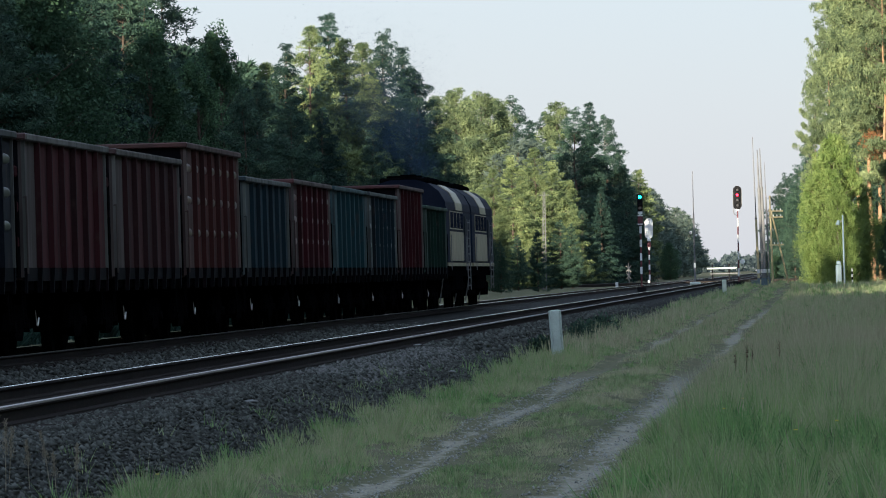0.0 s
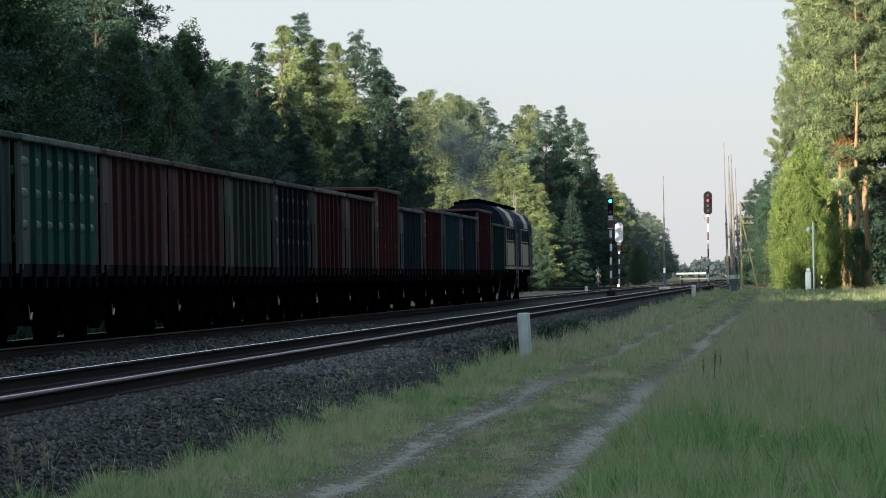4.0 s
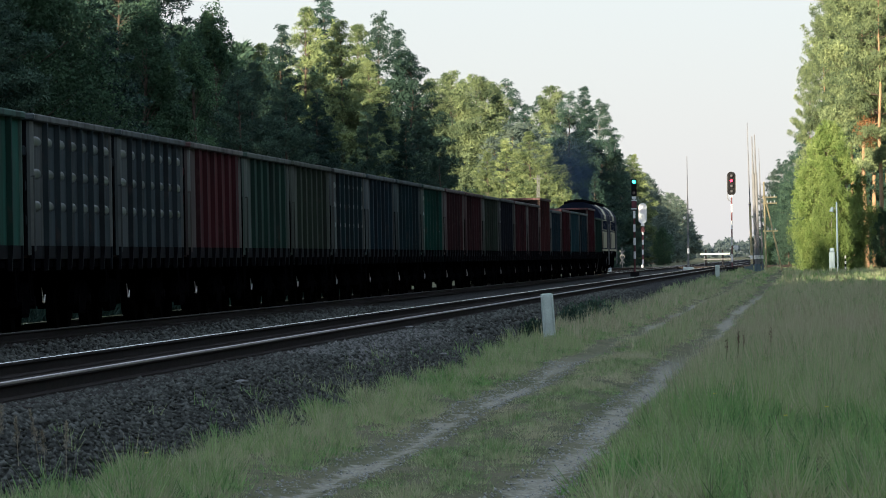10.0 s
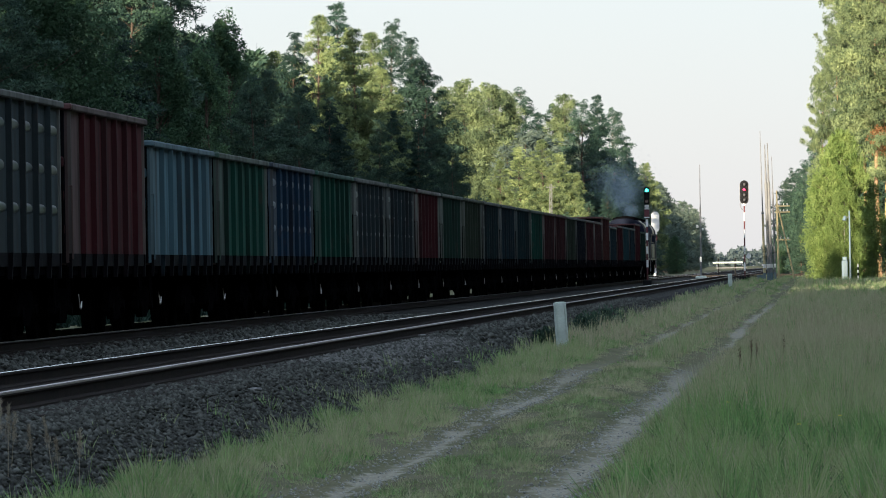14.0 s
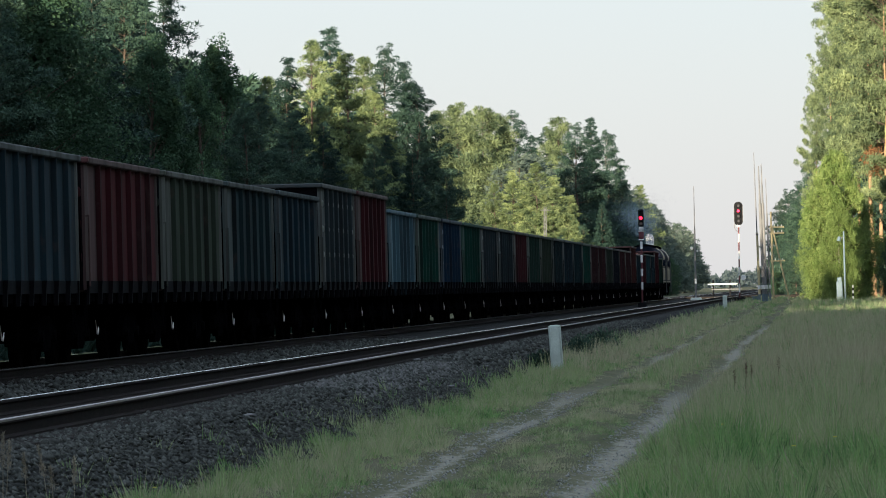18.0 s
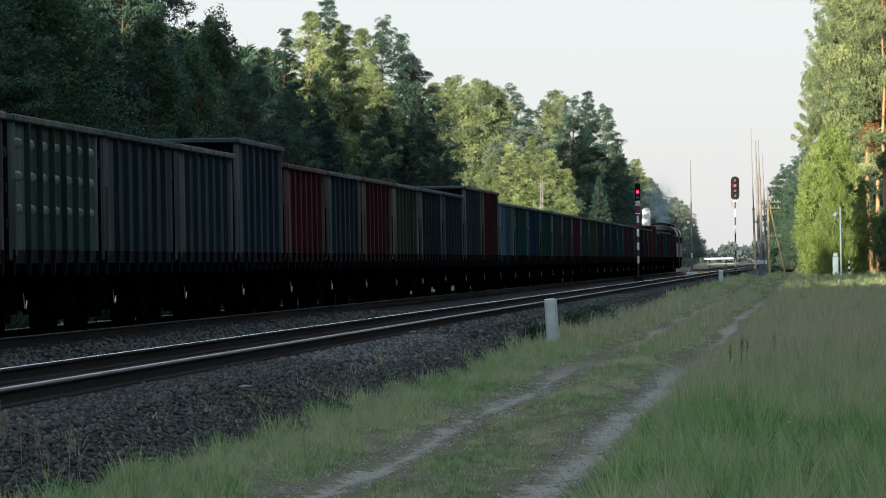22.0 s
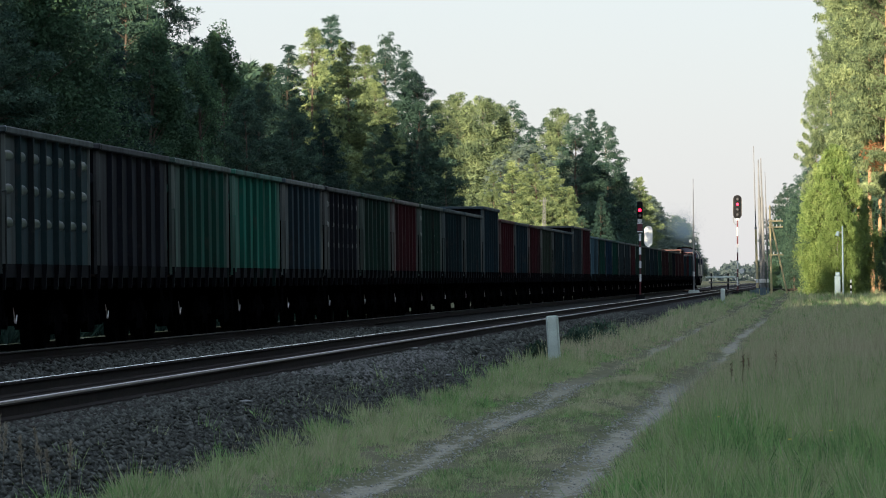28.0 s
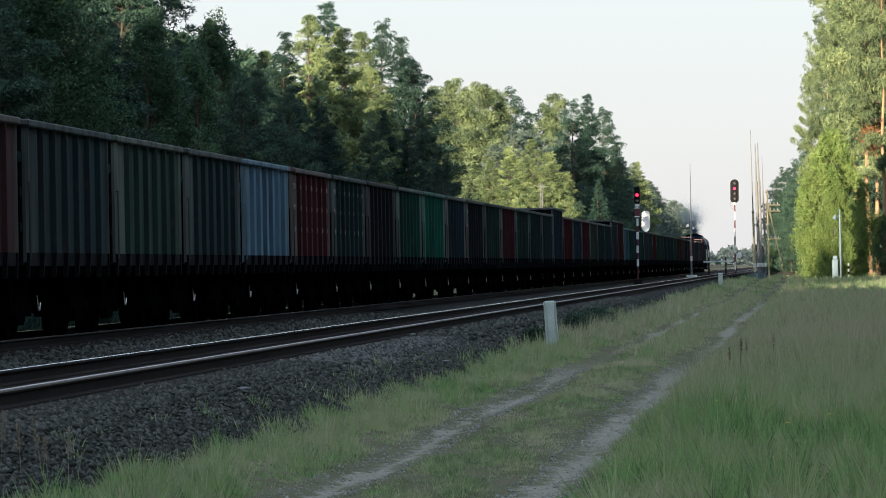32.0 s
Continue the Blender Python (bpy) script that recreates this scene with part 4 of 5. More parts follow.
def train():
    for k, text in enumerate(CONSIST):
        form, paint = text.split()
        w = copy_thing(WAGONS[form], pose(FAR_MID, TAIL - PITCH * (k + 0.5), 0))
        word = WORDS.get(paint, paint)
        tagged(w, f"{word} {'tall ' if form in 'PD' else ''}{'panelled' if form in 'dD' else 'ribbed'} steel gondola wagon, rust-streaked", group="wagons of the freight train")
        dust = 0.4 + 0.6 * ((k * 37) % 11) / 10
        for o in w.children_recursive:
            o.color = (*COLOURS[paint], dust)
        TRAIN.append((w, TAIL - PITCH * (k + 0.5)))

train()
for p in WAGONS.values():
    for o in (*p.children_recursive[::-1], p):
        bpy.data.objects.remove(o)

# ---------------------------------------------------------------- locomotive
def roofline(inset=0.0, lo=3.36):
    pts = [(1.45 - inset, lo), (1.42 - inset, 3.62), (1.22 - inset, 3.98), (0.85 - inset, 4.25), (0.4, 4.38 - inset)]
    return pts + [(-x, z) for x, z in pts[::-1]]

def loco_section(front):
    w = thing("diesel_locomotive", "dark blue and cream diesel locomotive section hauling the wagons", "locomotive", "coupled locomotive sections")
    y0, y1 = -8.2, 8.2
    part("body", boxed(-1.45, 1.45, y0, y1, 1.55, 3.36, bevel=0.04), LOCO_BLUE, w)
    part("roof", extruded(roofline(), y0, y1), LOCO_ROOF, w, "curved sooty blue roof")
    for s in (-1, 1):
        part("side_panel", boxed(*sorted((s * 1.452, s * 1.475)), -6.2, 2.6, 1.62, 2.62), LOCO_CREAM, w, "cream lower side panel")
        for i in range(4):
            y = -6.1 + i * 2.2
            part("louvre", boxed(*sorted((s * 1.452, s * 1.47)), y, y + 1.95, 2.7, 3.32), LOCO_CREAM, w, "cream upper louvre panel")
            bm = bmesh.new()
            for j in range(9):
                box(bm, *sorted((s * 1.47, s * 1.482)), y + 0.1 + j * 0.21, y + 0.16 + j * 0.21, 2.74, 3.28)
            part("louvre_slats", bm, LOCO_BLUE, w)
        part("roof_stripe", extruded([(s * 1.462, 3.37), (s * 1.44, 3.63), (s * 1.24, 4.0), (s * 0.87, 4.27), (s * 0.855, 4.24), (s * 1.21, 3.96), (s * 1.4, 3.6), (s * 1.44, 3.37)], -2.0, 2.4), LOCO_CREAM, w, "cream stripe over the cab roof edge")
        part("skirt", boxed(*sorted((s * 1.4, s * 1.47)), y0 + 0.2, y1 - 0.2, 1.44, 1.56), LOCO_CREAM, w, "pale lower edge")
        part("cab_window", boxed(*sorted((s * 1.44, s * 1.484)), 3.4, 4.4, 2.5, 3.2), GLASS_DARK, w)
        bm = bmesh.new()
        for q in (-7.0, 3.0):
            rod(bm, (s * 1.54, q, 1.3), (s * 1.54, q, 2.5), 0.015, sides=6)
        part("handrail", bm, GREY_MAST, w)
        bm = bmesh.new()
        for q in (4.6, 6.4):
            rod(bm, (s * 1.5, q, 0.6), (s * 1.5, q, 3.1), 0.02, sides=6)
        for j in range(9):
            rod(bm, (s * 1.5, 4.6, 0.75 + j * 0.28), (s * 1.5, 6.4, 0.75 + j * 0.28), 0.018, sides=6)
        part("ladder", bm, GREY_MAST, w, "grey side ladder")
        part("fuel_tank", boxed(*sorted((s * 0.6, s * 1.42)), -2.4, 2.4, 0.5, 1.3, bevel=0.12), BLACK, w)
    part("frame", boxed(-1.4, 1.4, y0 - 0.1, y1 + 0.1, 1.1, 1.5), BLACK, w)
    part("exhaust", rodded((0, -4.6, 4.3), (0, -4.6, 4.6), 0.34, 0.28, sides=12), BLACK, w)
    for y in (-6.8, -2.0, 0.6, 3.0):
        part("roof_fan", rod(boxed(-0.8, 0.8, y - 0.75, y + 0.75, 4.25, 4.46, bevel=0.06), (0, y, 4.46), (0, y, 4.53), 0.6, sides=16), BLACK, w)
    part("end_box", boxed(-0.6, 0.5, y0 - 0.25, y0 + 0.1, 3.5, 3.85, bevel=0.03), LOCO_CREAM, w, "pale box on the rear roof end")
    for c in (-5.0, 5.0):
        bogie = part("bogie", boxed(-1.2, 1.2, c - 2.0, c + 2.0, 0.6, 1.0, bevel=0.05), BLACK, w)
        for q in (-1.85, 0.0, 1.85):
            for s in (-1, 1):
                bm = rodded((s * 0.69, c + q, 0.525), (s * 0.82, c + q, 0.525), 0.525, sides=24)
                rod(bm, (s * 0.82, c + q, 0.525), (s * 1.25, c + q, 0.525), 0.16, sides=10)
                part("wheel", bm, WHEEL, bogie)
        for s in (-1, 1):
            part("side_frame", boxed(*sorted((s * 1.1, s * 1.25)), c - 2.3, c + 2.3, 0.55, 0.9, bevel=0.08), BLACK, bogie)
            part("sand_pipe", rodded((s * 1.25, c - 2.4, 1.1), (s * 1.1, c - 2.3, 0.2), 0.025, sides=6), GREY_MAST, bogie)
    for s in (-1, 1):
        part("coupler", boxed(-0.17, 0.17, *sorted((s * 8.2, s * 8.7)), 0.9, 1.18, bevel=0.05), BLACK, w)
    return w

def locomotives():
    for i in range(2):
        w = loco_section(i == 1)
        y = TAIL + 8.7 + 17.4 * i
        w.matrix_basis = pose(FAR_MID, y, 0)
        TRAIN.append((w, y))

locomotives()

# ---------------------------------------------------------------- trackside things
def banded_mast(parent, height, r, bands, first_white=True):
    """A red and white ringed mast; each ring is a part."""
    step = height / bands
    for i in range(bands):
        white = (i % 2 == 0) == first_white
        part("mast_ring", rodded((0, 0, i * step), (0, 0, (i + 1) * step), r, sides=12), WHITE if white else RED, parent, "white mast ring" if white else "red mast ring")

def marker_post(x, y, h, lean):
    t = thing("marker_post", "pale concrete marker post standing in the grass", "post", "concrete marker posts", pose(x, y, on_land(x, y) - 0.15, 0, lean, 8))
    bm = boxed(-0.088, 0.088, -0.09, 0.09, 0, h + 0.15, bevel=0.015)
    part("shaft", bm, CONCRETE, t)
    part("side_lip", boxed(0.085, 0.112, -0.15, 0.085, 0, h + 0.14, bevel=0.01), CONCRETE, t)
    part("side_lip", boxed(-0.112, -0.085, -0.15, 0.085, 0, h + 0.14, bevel=0.01), CONCRETE, t)

def lamp_unit(parent, z, lens, w, shade=True, y=-0.14):
    part("hood", rodded((0, y - 0.16, z + 0.005), (0, y, z), w * 0.98, w * 0.98, sides=16, caps=False), HEAD_BLACK, parent)
    part("lens", rodded((0, y - 0.05, z), (0, y, z), w * 0.66, sides=16), lens, parent, "lit signal lens" if lens in (LENS_RED, LENS_GREEN) else "dark signal lens")

def signal_between_tracks():
    """Three-lamp signal; an added disc, no real signal part, covers the lens that is not shown."""
    t = thing("railway_signal", "three-lamp railway signal on a red and white mast", "signal", m=pose(-10.9, 439.5, -0.2, 0, 0.4, 0))
    part("base_box", boxed(-0.28, 0.28, -0.25, 0.25, 0, 0.3, bevel=0.03), HEAD_BLACK, t)
    mast = part("mast", rodded((0, 0, 0.2), (0, 0, 5.0), 0.06, sides=10), RED, t)
    for i in range(5):
        z = 0.75 + i * 0.86
        part("white_band", rodded((0, 0, z + 0.38), (0, 0, z + 0.84), 0.075, sides=12), WHITE, t, "white mast band")
    part("sign_plate", boxed(-0.16, 0.16, -0.1, -0.07, 4.3, 4.86, bevel=0.01), RED, t, "red plate with white border")
    for z in (4.84, 4.3):
        part("plate_edge", boxed(-0.17, 0.17, -0.112, -0.1, z - 0.03, z + 0.03), WHITE, t)
    part("lamp_bracket", boxed(-0.14, 0.14, -0.12, 0.06, 4.92, 5.1, bevel=0.02), WHITE, t)
    head = part("head", boxed(-0.17, 0.17, -0.14, 0.1, 5.12, 6.22, bevel=0.06), HEAD_BLACK, t)
    for z, lens in ((6.02, LENS_GREEN), (5.67, LENS_RED), (5.32, LENS_OFF)):
        lamp_unit(head, z, lens, 0.155)
    # Added disc: it moves over one lens in place of switching the lamps.
    sh = part("shutter", rodded((0, -0.205, 0), (0, -0.198, 0), 0.148, sides=16), HEAD_BLACK, t, "added black disc that hides the lens not shown")
    sh.matrix_basis = pose(0, 0, 5.67)
    return sh

LENS_COVER = signal_between_tracks()

def signal_by_meadow():
    t = thing("railway_signal", "four-lamp railway signal with a tall black oval backboard", "signal", m=pose(-5.65, 527, -0.12, 0, 0.5, 0))
    part("base_box", boxed(-0.4, 0.4, -0.35, 0.35, -0.1, 0.22, bevel=0.04), HEAD_BLACK, t)
    banded_mast(t, 5.7, 0.055, 9, False)
    bm = bmesh.new()
    rod(bm, (0, -0.06, 6.05), (0, -0.02, 6.05), 0.33, sides=24)
    rod(bm, (0, -0.06, 7.2), (0, -0.02, 7.2), 0.33, sides=24)
    box(bm, -0.33, 0.33, -0.062, -0.018, 6.05, 7.2)
    board = part("backboard", bm, HEAD_BLACK, t)
    part("rim", extruded([(-0.345, 6.05), (-0.345, 7.2), (-0.315, 7.2), (-0.315, 6.05)], -0.09, -0.055), GREY_MAST, board)
    part("rim", extruded([(0.345, 6.05), (0.345, 7.2), (0.315, 7.2), (0.315, 6.05)], -0.09, -0.055), GREY_MAST, board)
    for z, lens in ((7.22, LENS_OFF), (6.83, LENS_RED), (6.44, LENS_OFF), (6.05, LENS_OFF)):
        lamp_unit(board, z, lens, 0.15, y=-0.09)
    bm = bmesh.new()
    pts = [Vector((-0.3 * math.sin(a) - 0.02, 0, 5.25 + 0.42 * (1 - math.cos(a)) )) for a in np.linspace(0.1, 2.6, 7)]
    for a, b in zip(pts, pts[1:]):
        rod(bm, a, b, 0.025, sides=6)
    part("cable_loop", bm, GREY_MAST, t)
    part("collar", rodded((0, 0, 5.6), (0, 0, 5.75), 0.13, sides=12), WHITE, t)
    part("number_plate", rod(bmesh.new(), (0.3, -0.08, 1.75), (0.3, -0.05, 1.75), 0.2, sides=16), WHITE, t, "round white plate")
    part("plate_arm", rodded((0, 0, 1.75), (0.3, -0.05, 1.75), 0.02, sides=6), GREY_MAST, t)

signal_by_meadow()

def oval_board():
    t = thing("track_sign", "white oval board on a red and white post", "sign", m=pose(-16.9, 716, -0.25, 0, 0.6, 0))
    banded_mast(t, 4.6, 0.09, 9, False)
    bm = bmesh.new()
    for z in (5.15, 6.45):
        rod(bm, (0, -0.06, z), (0, 0.0, z), 0.42, sides=24)
    box(bm, -0.42, 0.42, -0.062, 0.002, 5.15, 6.45)
    part("board", bm, WHITE, t, "sunlit white oval face")
    part("lower_plate", boxed(-0.2, 0.2, -0.1, -0.05, 3.85, 4.35, bevel=0.02), RED, t)
    part("neck", rodded((0, 0, 4.5), (0, 0, 4.85), 0.2, 0.12, sides=12), WHITE, t)

oval_board()

def light_mast():
    t = thing("lamp_mast", "slim grey lamp mast between the tracks", "lamp mast", m=pose(-10.9, 640, -0.2, 0, 0.2, 0))
    part("lower_mast", rodded((0, 0, 0), (0, 0, 6.6), 0.1, 0.075, sides=10), GREY_MAST, t)
    part("upper_mast", rodded((0, 0, 6.6), (0, 0, 10.5), 0.045, 0.025, sides=8), GREY_MAST, t)
    part("foot", boxed(-0.5, 0.5, -0.4, 0.4, -0.1, 0.2, bevel=0.05), CONCRETE, t, "white concrete foot")
    part("white_band", rodded((0, 0, 1.5), (0, 0, 1.95), 0.11, sides=10), WHITE, t)
    for x, z in ((-0.3, 4.75), (0.22, 4.5)):
        lamp = part("floodlight", rod(bmesh.new(), (x, -0.12, z), (x, 0.1, z + 0.05), 0.13 if x < 0 else 0.09, sides=14), WHITE, t, "white floodlight")
        part("bracket", rodded((0, 0, z), (x, 0, z), 0.03, sides=6), GREY_MAST, lamp)

light_mast()

def lattice_mast():
    t = thing("lattice_mast", "grey concrete lattice mast before the trees", "mast", m=pose(-24, 618, -0.5, 0, 1.2, 0))
    for s in (-1, 1):
        part("leg", rodded((s * 0.16, 0, 0), (s * 0.08, 0, 9.0), 0.045, 0.035, sides=6), GREY_MAST, t)
    for i in range(14):
        z = 0.3 + i * 0.62
        w = 0.16 - 0.08 * z / 9
        bm = rodded((-w, 0, z), (w, 0, z + 0.5), 0.022, sides=5)
        rod(bm, (-w, 0, z), (w, 0, z), 0.022, sides=5)
        part("brace", bm, GREY_MAST, t)
    part("cross_arm", rodded((-0.45, 0, 8.7), (0.45, 0, 8.7), 0.03, sides=6), GREY_MAST, t)

lattice_mast()

def mast_group():
    """Lighting masts that stand close together by the crossing."""
    for x, y, h, r, wood in ((-4.33, 552, 12.0, 0.075, True), (-4.02, 556, 11.0, 0.11, False), (-3.84, 560, 11.2, 0.11, False), (-3.5, 556, 10.0, 0.06, False)):
        t = thing("lamp_mast", "tall wooden-footed mast by the level crossing" if wood else "tall weathered grey mast by the level crossing", "mast", "masts by the level crossing", pose(x, y, on_land(x, y) - 0.1, 0, -0.9, 0))
        part("lower_mast", rodded((0, 0, 0), (0, 0, 5.6 if wood else h * 0.72), r * 1.5 if wood else r, r * 1.2, sides=10), POLE_WOOD if wood else GREY_MAST, t, "sunlit wooden lower pole" if wood else "")
        part("upper_mast", rodded((0, 0, 5.0 if wood else h * 0.72), (0, 0, h), r * 0.7, r * 0.3, sides=8), GREY_MAST, t)
        part("white_band", rodded((0, 0, 1.1), (0, 0, 1.4), r * 1.56, sides=10), WHITE, t)
        part("blue_band", rodded((0, 0, 0.1), (0, 0, 0.7), r * 1.54, sides=10), BLUE_GREY, t)
        part("clamp", boxed(-r * 1.3, r * 1.3, -r * 1.3, r * 1.3, h * 0.45, h * 0.462, bevel=0.01), GREY_MAST, t)

mast_group()

def telegraph_pole():
    x, y = -3.35, 575
    t = thing("telegraph_pole", "wooden telegraph pole with two cross-arms and a brace", "telegraph pole", m=pose(x, y, on_land(x, y), 0, -0.5, 0))
    part("pole", rodded((0, 0, -0.3), (0, 0, 7.4), 0.095, 0.07, sides=10), POLE_WOOD, t)
    part("brace_pole", rodded((0.05, 0, 6.2), (1.35, 0.2, -0.2), 0.06, 0.08, sides=8), POLE_WOOD, t)
    for z in (6.1, 5.6, 3.3):
        arm = part("cross_arm", boxed(-0.15, 1.05, -0.07, 0.0, z - 0.06, z + 0.06), POLE_WOOD, t)
        for q in (0.25, 0.55, 0.85):
            part("insulator", rodded((q, -0.03, z + 0.05), (q, -0.03, z + 0.22), 0.05, 0.035, sides=8), WHITE, arm)

telegraph_pole()

def crossing():
    t = thing("barrier", "lowered pale barrier of the level crossing", "barrier", m=pose(-9.2, 700, 0))
    part("arm", boxed(-1.5, 1.5, -0.05, 0.05, 1.13, 1.29, bevel=0.03), CONCRETE, t, "pale barrier arm")
    part("fence_rail", boxed(-1.2, 1.9, 0.1, 0.16, 0.62, 0.72, bevel=0.01), GREY_MAST, t)
    for x in (-0.95, 0.75, 1.75):
        part("post", rodded((x, 0.2, -0.2), (x, 0.2, 1.65 if x < 1 else 1.2), 0.09, sides=10), HEAD_BLACK, t)
    road = boxed(-30, 14, 690, 714, -0.35, -0.022, bevel=0.02)
    tagged(part("crossing_deck", road, SLEEPER), "dark timber deck of the level crossing", "road", kind="structure")
    c = thing("crossing_sign", "white double saltire sign of the level crossing", "sign", m=pose(-20, 752, -0.3))
    part("pole", rodded((0, 0, -0.1), (0, 0, 2.4), 0.05, sides=8), GREY_MAST, c)
    for z in (1.0, 1.75):
        for s in (-1, 1):
            bm = boxed(-0.42, 0.42, -0.03, 0.0, -0.05, 0.05)
            bmesh.ops.transform(bm, matrix=pose(0, -0.05 - 0.02 * s, z, 0, 52 * s, 0), verts=bm.verts)
            part("board", bm, GREY_MAST, c)

crossing()

def cabinet_and_lamp():
    x, y = 1.95, 488
    z = on_land(x, y)
    c = thing("relay_cabinet", "pale blue-grey relay cabinet at the wood's edge", "cabinet", m=pose(x - 0.15, y, z - 0.02))
    part("body", boxed(-0.2, 0.22, -0.2, 0.2, 0, 1.45, bevel=0.02), BLUE_GREY, c)
    part("hood", boxed(-0.14, 0.18, -0.16, 0.16, 1.45, 1.72, bevel=0.04), BLUE_GREY, c)
    part("door", boxed(-0.17, 0.19, -0.215, -0.2, 0.12, 1.38, bevel=0.005), BLUE_GREY, c)
    p = thing("lamp_post", "grey lamp post beside the relay cabinet", "lamp post", m=pose(x + 0.25, y + 0.3, z - 0.05))
    part("pole", rodded((0, 0, 0), (0, 0, 5.0), 0.08, 0.06, sides=10), BLUE_GREY, p)
    part("arm", rodded((0, 0, 4.6), (-0.3, -0.1, 4.45), 0.035, sides=6), GREY_MAST, p)
    part("lamp_head", rodded((-0.38, -0.12, 4.3), (-0.3, -0.1, 4.62), 0.16, 0.1, sides=12), BLUE_GREY, p)
    s = thing("striped_post", "small black and white marker post", "post", m=pose(x + 0.8, y, z - 0.05))
    for i in range(6):
        part("band", rodded((0, 0, i * 0.2), (0, 0, i * 0.2 + 0.2), 0.055, sides=8), WHITE if i % 2 else HEAD_BLACK, s)
    b = thing("trackside_box", "small pale trackside box beside the masts", "box", m=pose(-4.6, 551, on_land(-4.6, 551)))
    part("body", boxed(-0.35, 0.35, -0.2, 0.2, 0, 0.4, bevel=0.05), BLUE_GREY, b)
    part("lid", boxed(-0.38, 0.38, -0.23, 0.23, 0.4, 0.45, bevel=0.01), BLUE_GREY, b)

cabinet_and_lamp()
marker_post(-5.0, 134.2, 0.95, -3.0)
marker_post(-5.05, 392.0, 0.95, 0.0)
for x, y in ((-16.6, 585), (-16.6, 700)):
    t = thing("distance_stone", "small white distance stone beside the far track", "stone post", "distance stones", pose(x, y, -0.3))
    part("shaft", boxed(-0.12, 0.12, -0.1, 0.1, 0, 0.55, bevel=0.03), WHITE, t)

def white_debris():
    """Pale litter lying on the stones."""
    for i, (x, y, z, s) in enumerate(((-7.15, 124.0, -0.15, 0.05), (-6.2, 75.5, -0.25, 0.05), (-5.75, 109, -0.44, 0.04), (-6.05, 127, -0.33, 0.035))):
        bm = bmesh.new()
        bmesh.ops.create_icosphere(bm, subdivisions=2, radius=1)
        for v in bm.verts:
            v.co = Vector((v.co.x * s * 1.6, v.co.y * s * 1.2, v.co.z * s * 0.45)) + v.co * s * 0.25 * noise.noise(v.co * 2 + Vector((i, 0, 0)))
        tagged(part("pale_stone", bm, GREY_MAST), "pale flat stone lying on the ballast", "stone", "pale stones on the ballast").matrix_basis = pose(x, y, z)

white_debris()

# ---------------------------------------------------------------- exhaust
def smoke():
    """Soot specks in drifting puffs, thick at the exhaust and thinning backwards."""
    soot = surface("grey_soot", (0.036, 0.062, 0.1), (0.048, 0.08, 0.125), 3.0, 1.0, 0, 0.0, 5.0)
    rng = np.random.default_rng(9)
    t = thing("exhaust_smoke", "thin dark exhaust haze trailing over the locomotive", "smoke", kind="stuff")
    for i in range(16):
        u = i / 15
        n = int(3500 + 6500 * (1 - u))
        s = 0.32 + 0.75 * u
        p = rng.normal(size=(n, 3)) * (s, s * 2.2, s * 0.8)
        o = part_of("puff", faces_mesh("puff", blades(p, rng.normal(size=(n, 3)), 0.018, 0.015, rng)), soot, t)
        o.matrix_basis = pose(rng.normal() * 0.25, 4.0 - u * 30, 5.0 + 2.3 * u ** 0.5 + rng.normal() * 0.2)
        o.visible_shadow = False
    return t

SMOKE = smoke()
TRAIN.append((SMOKE, TAIL + 4.0))

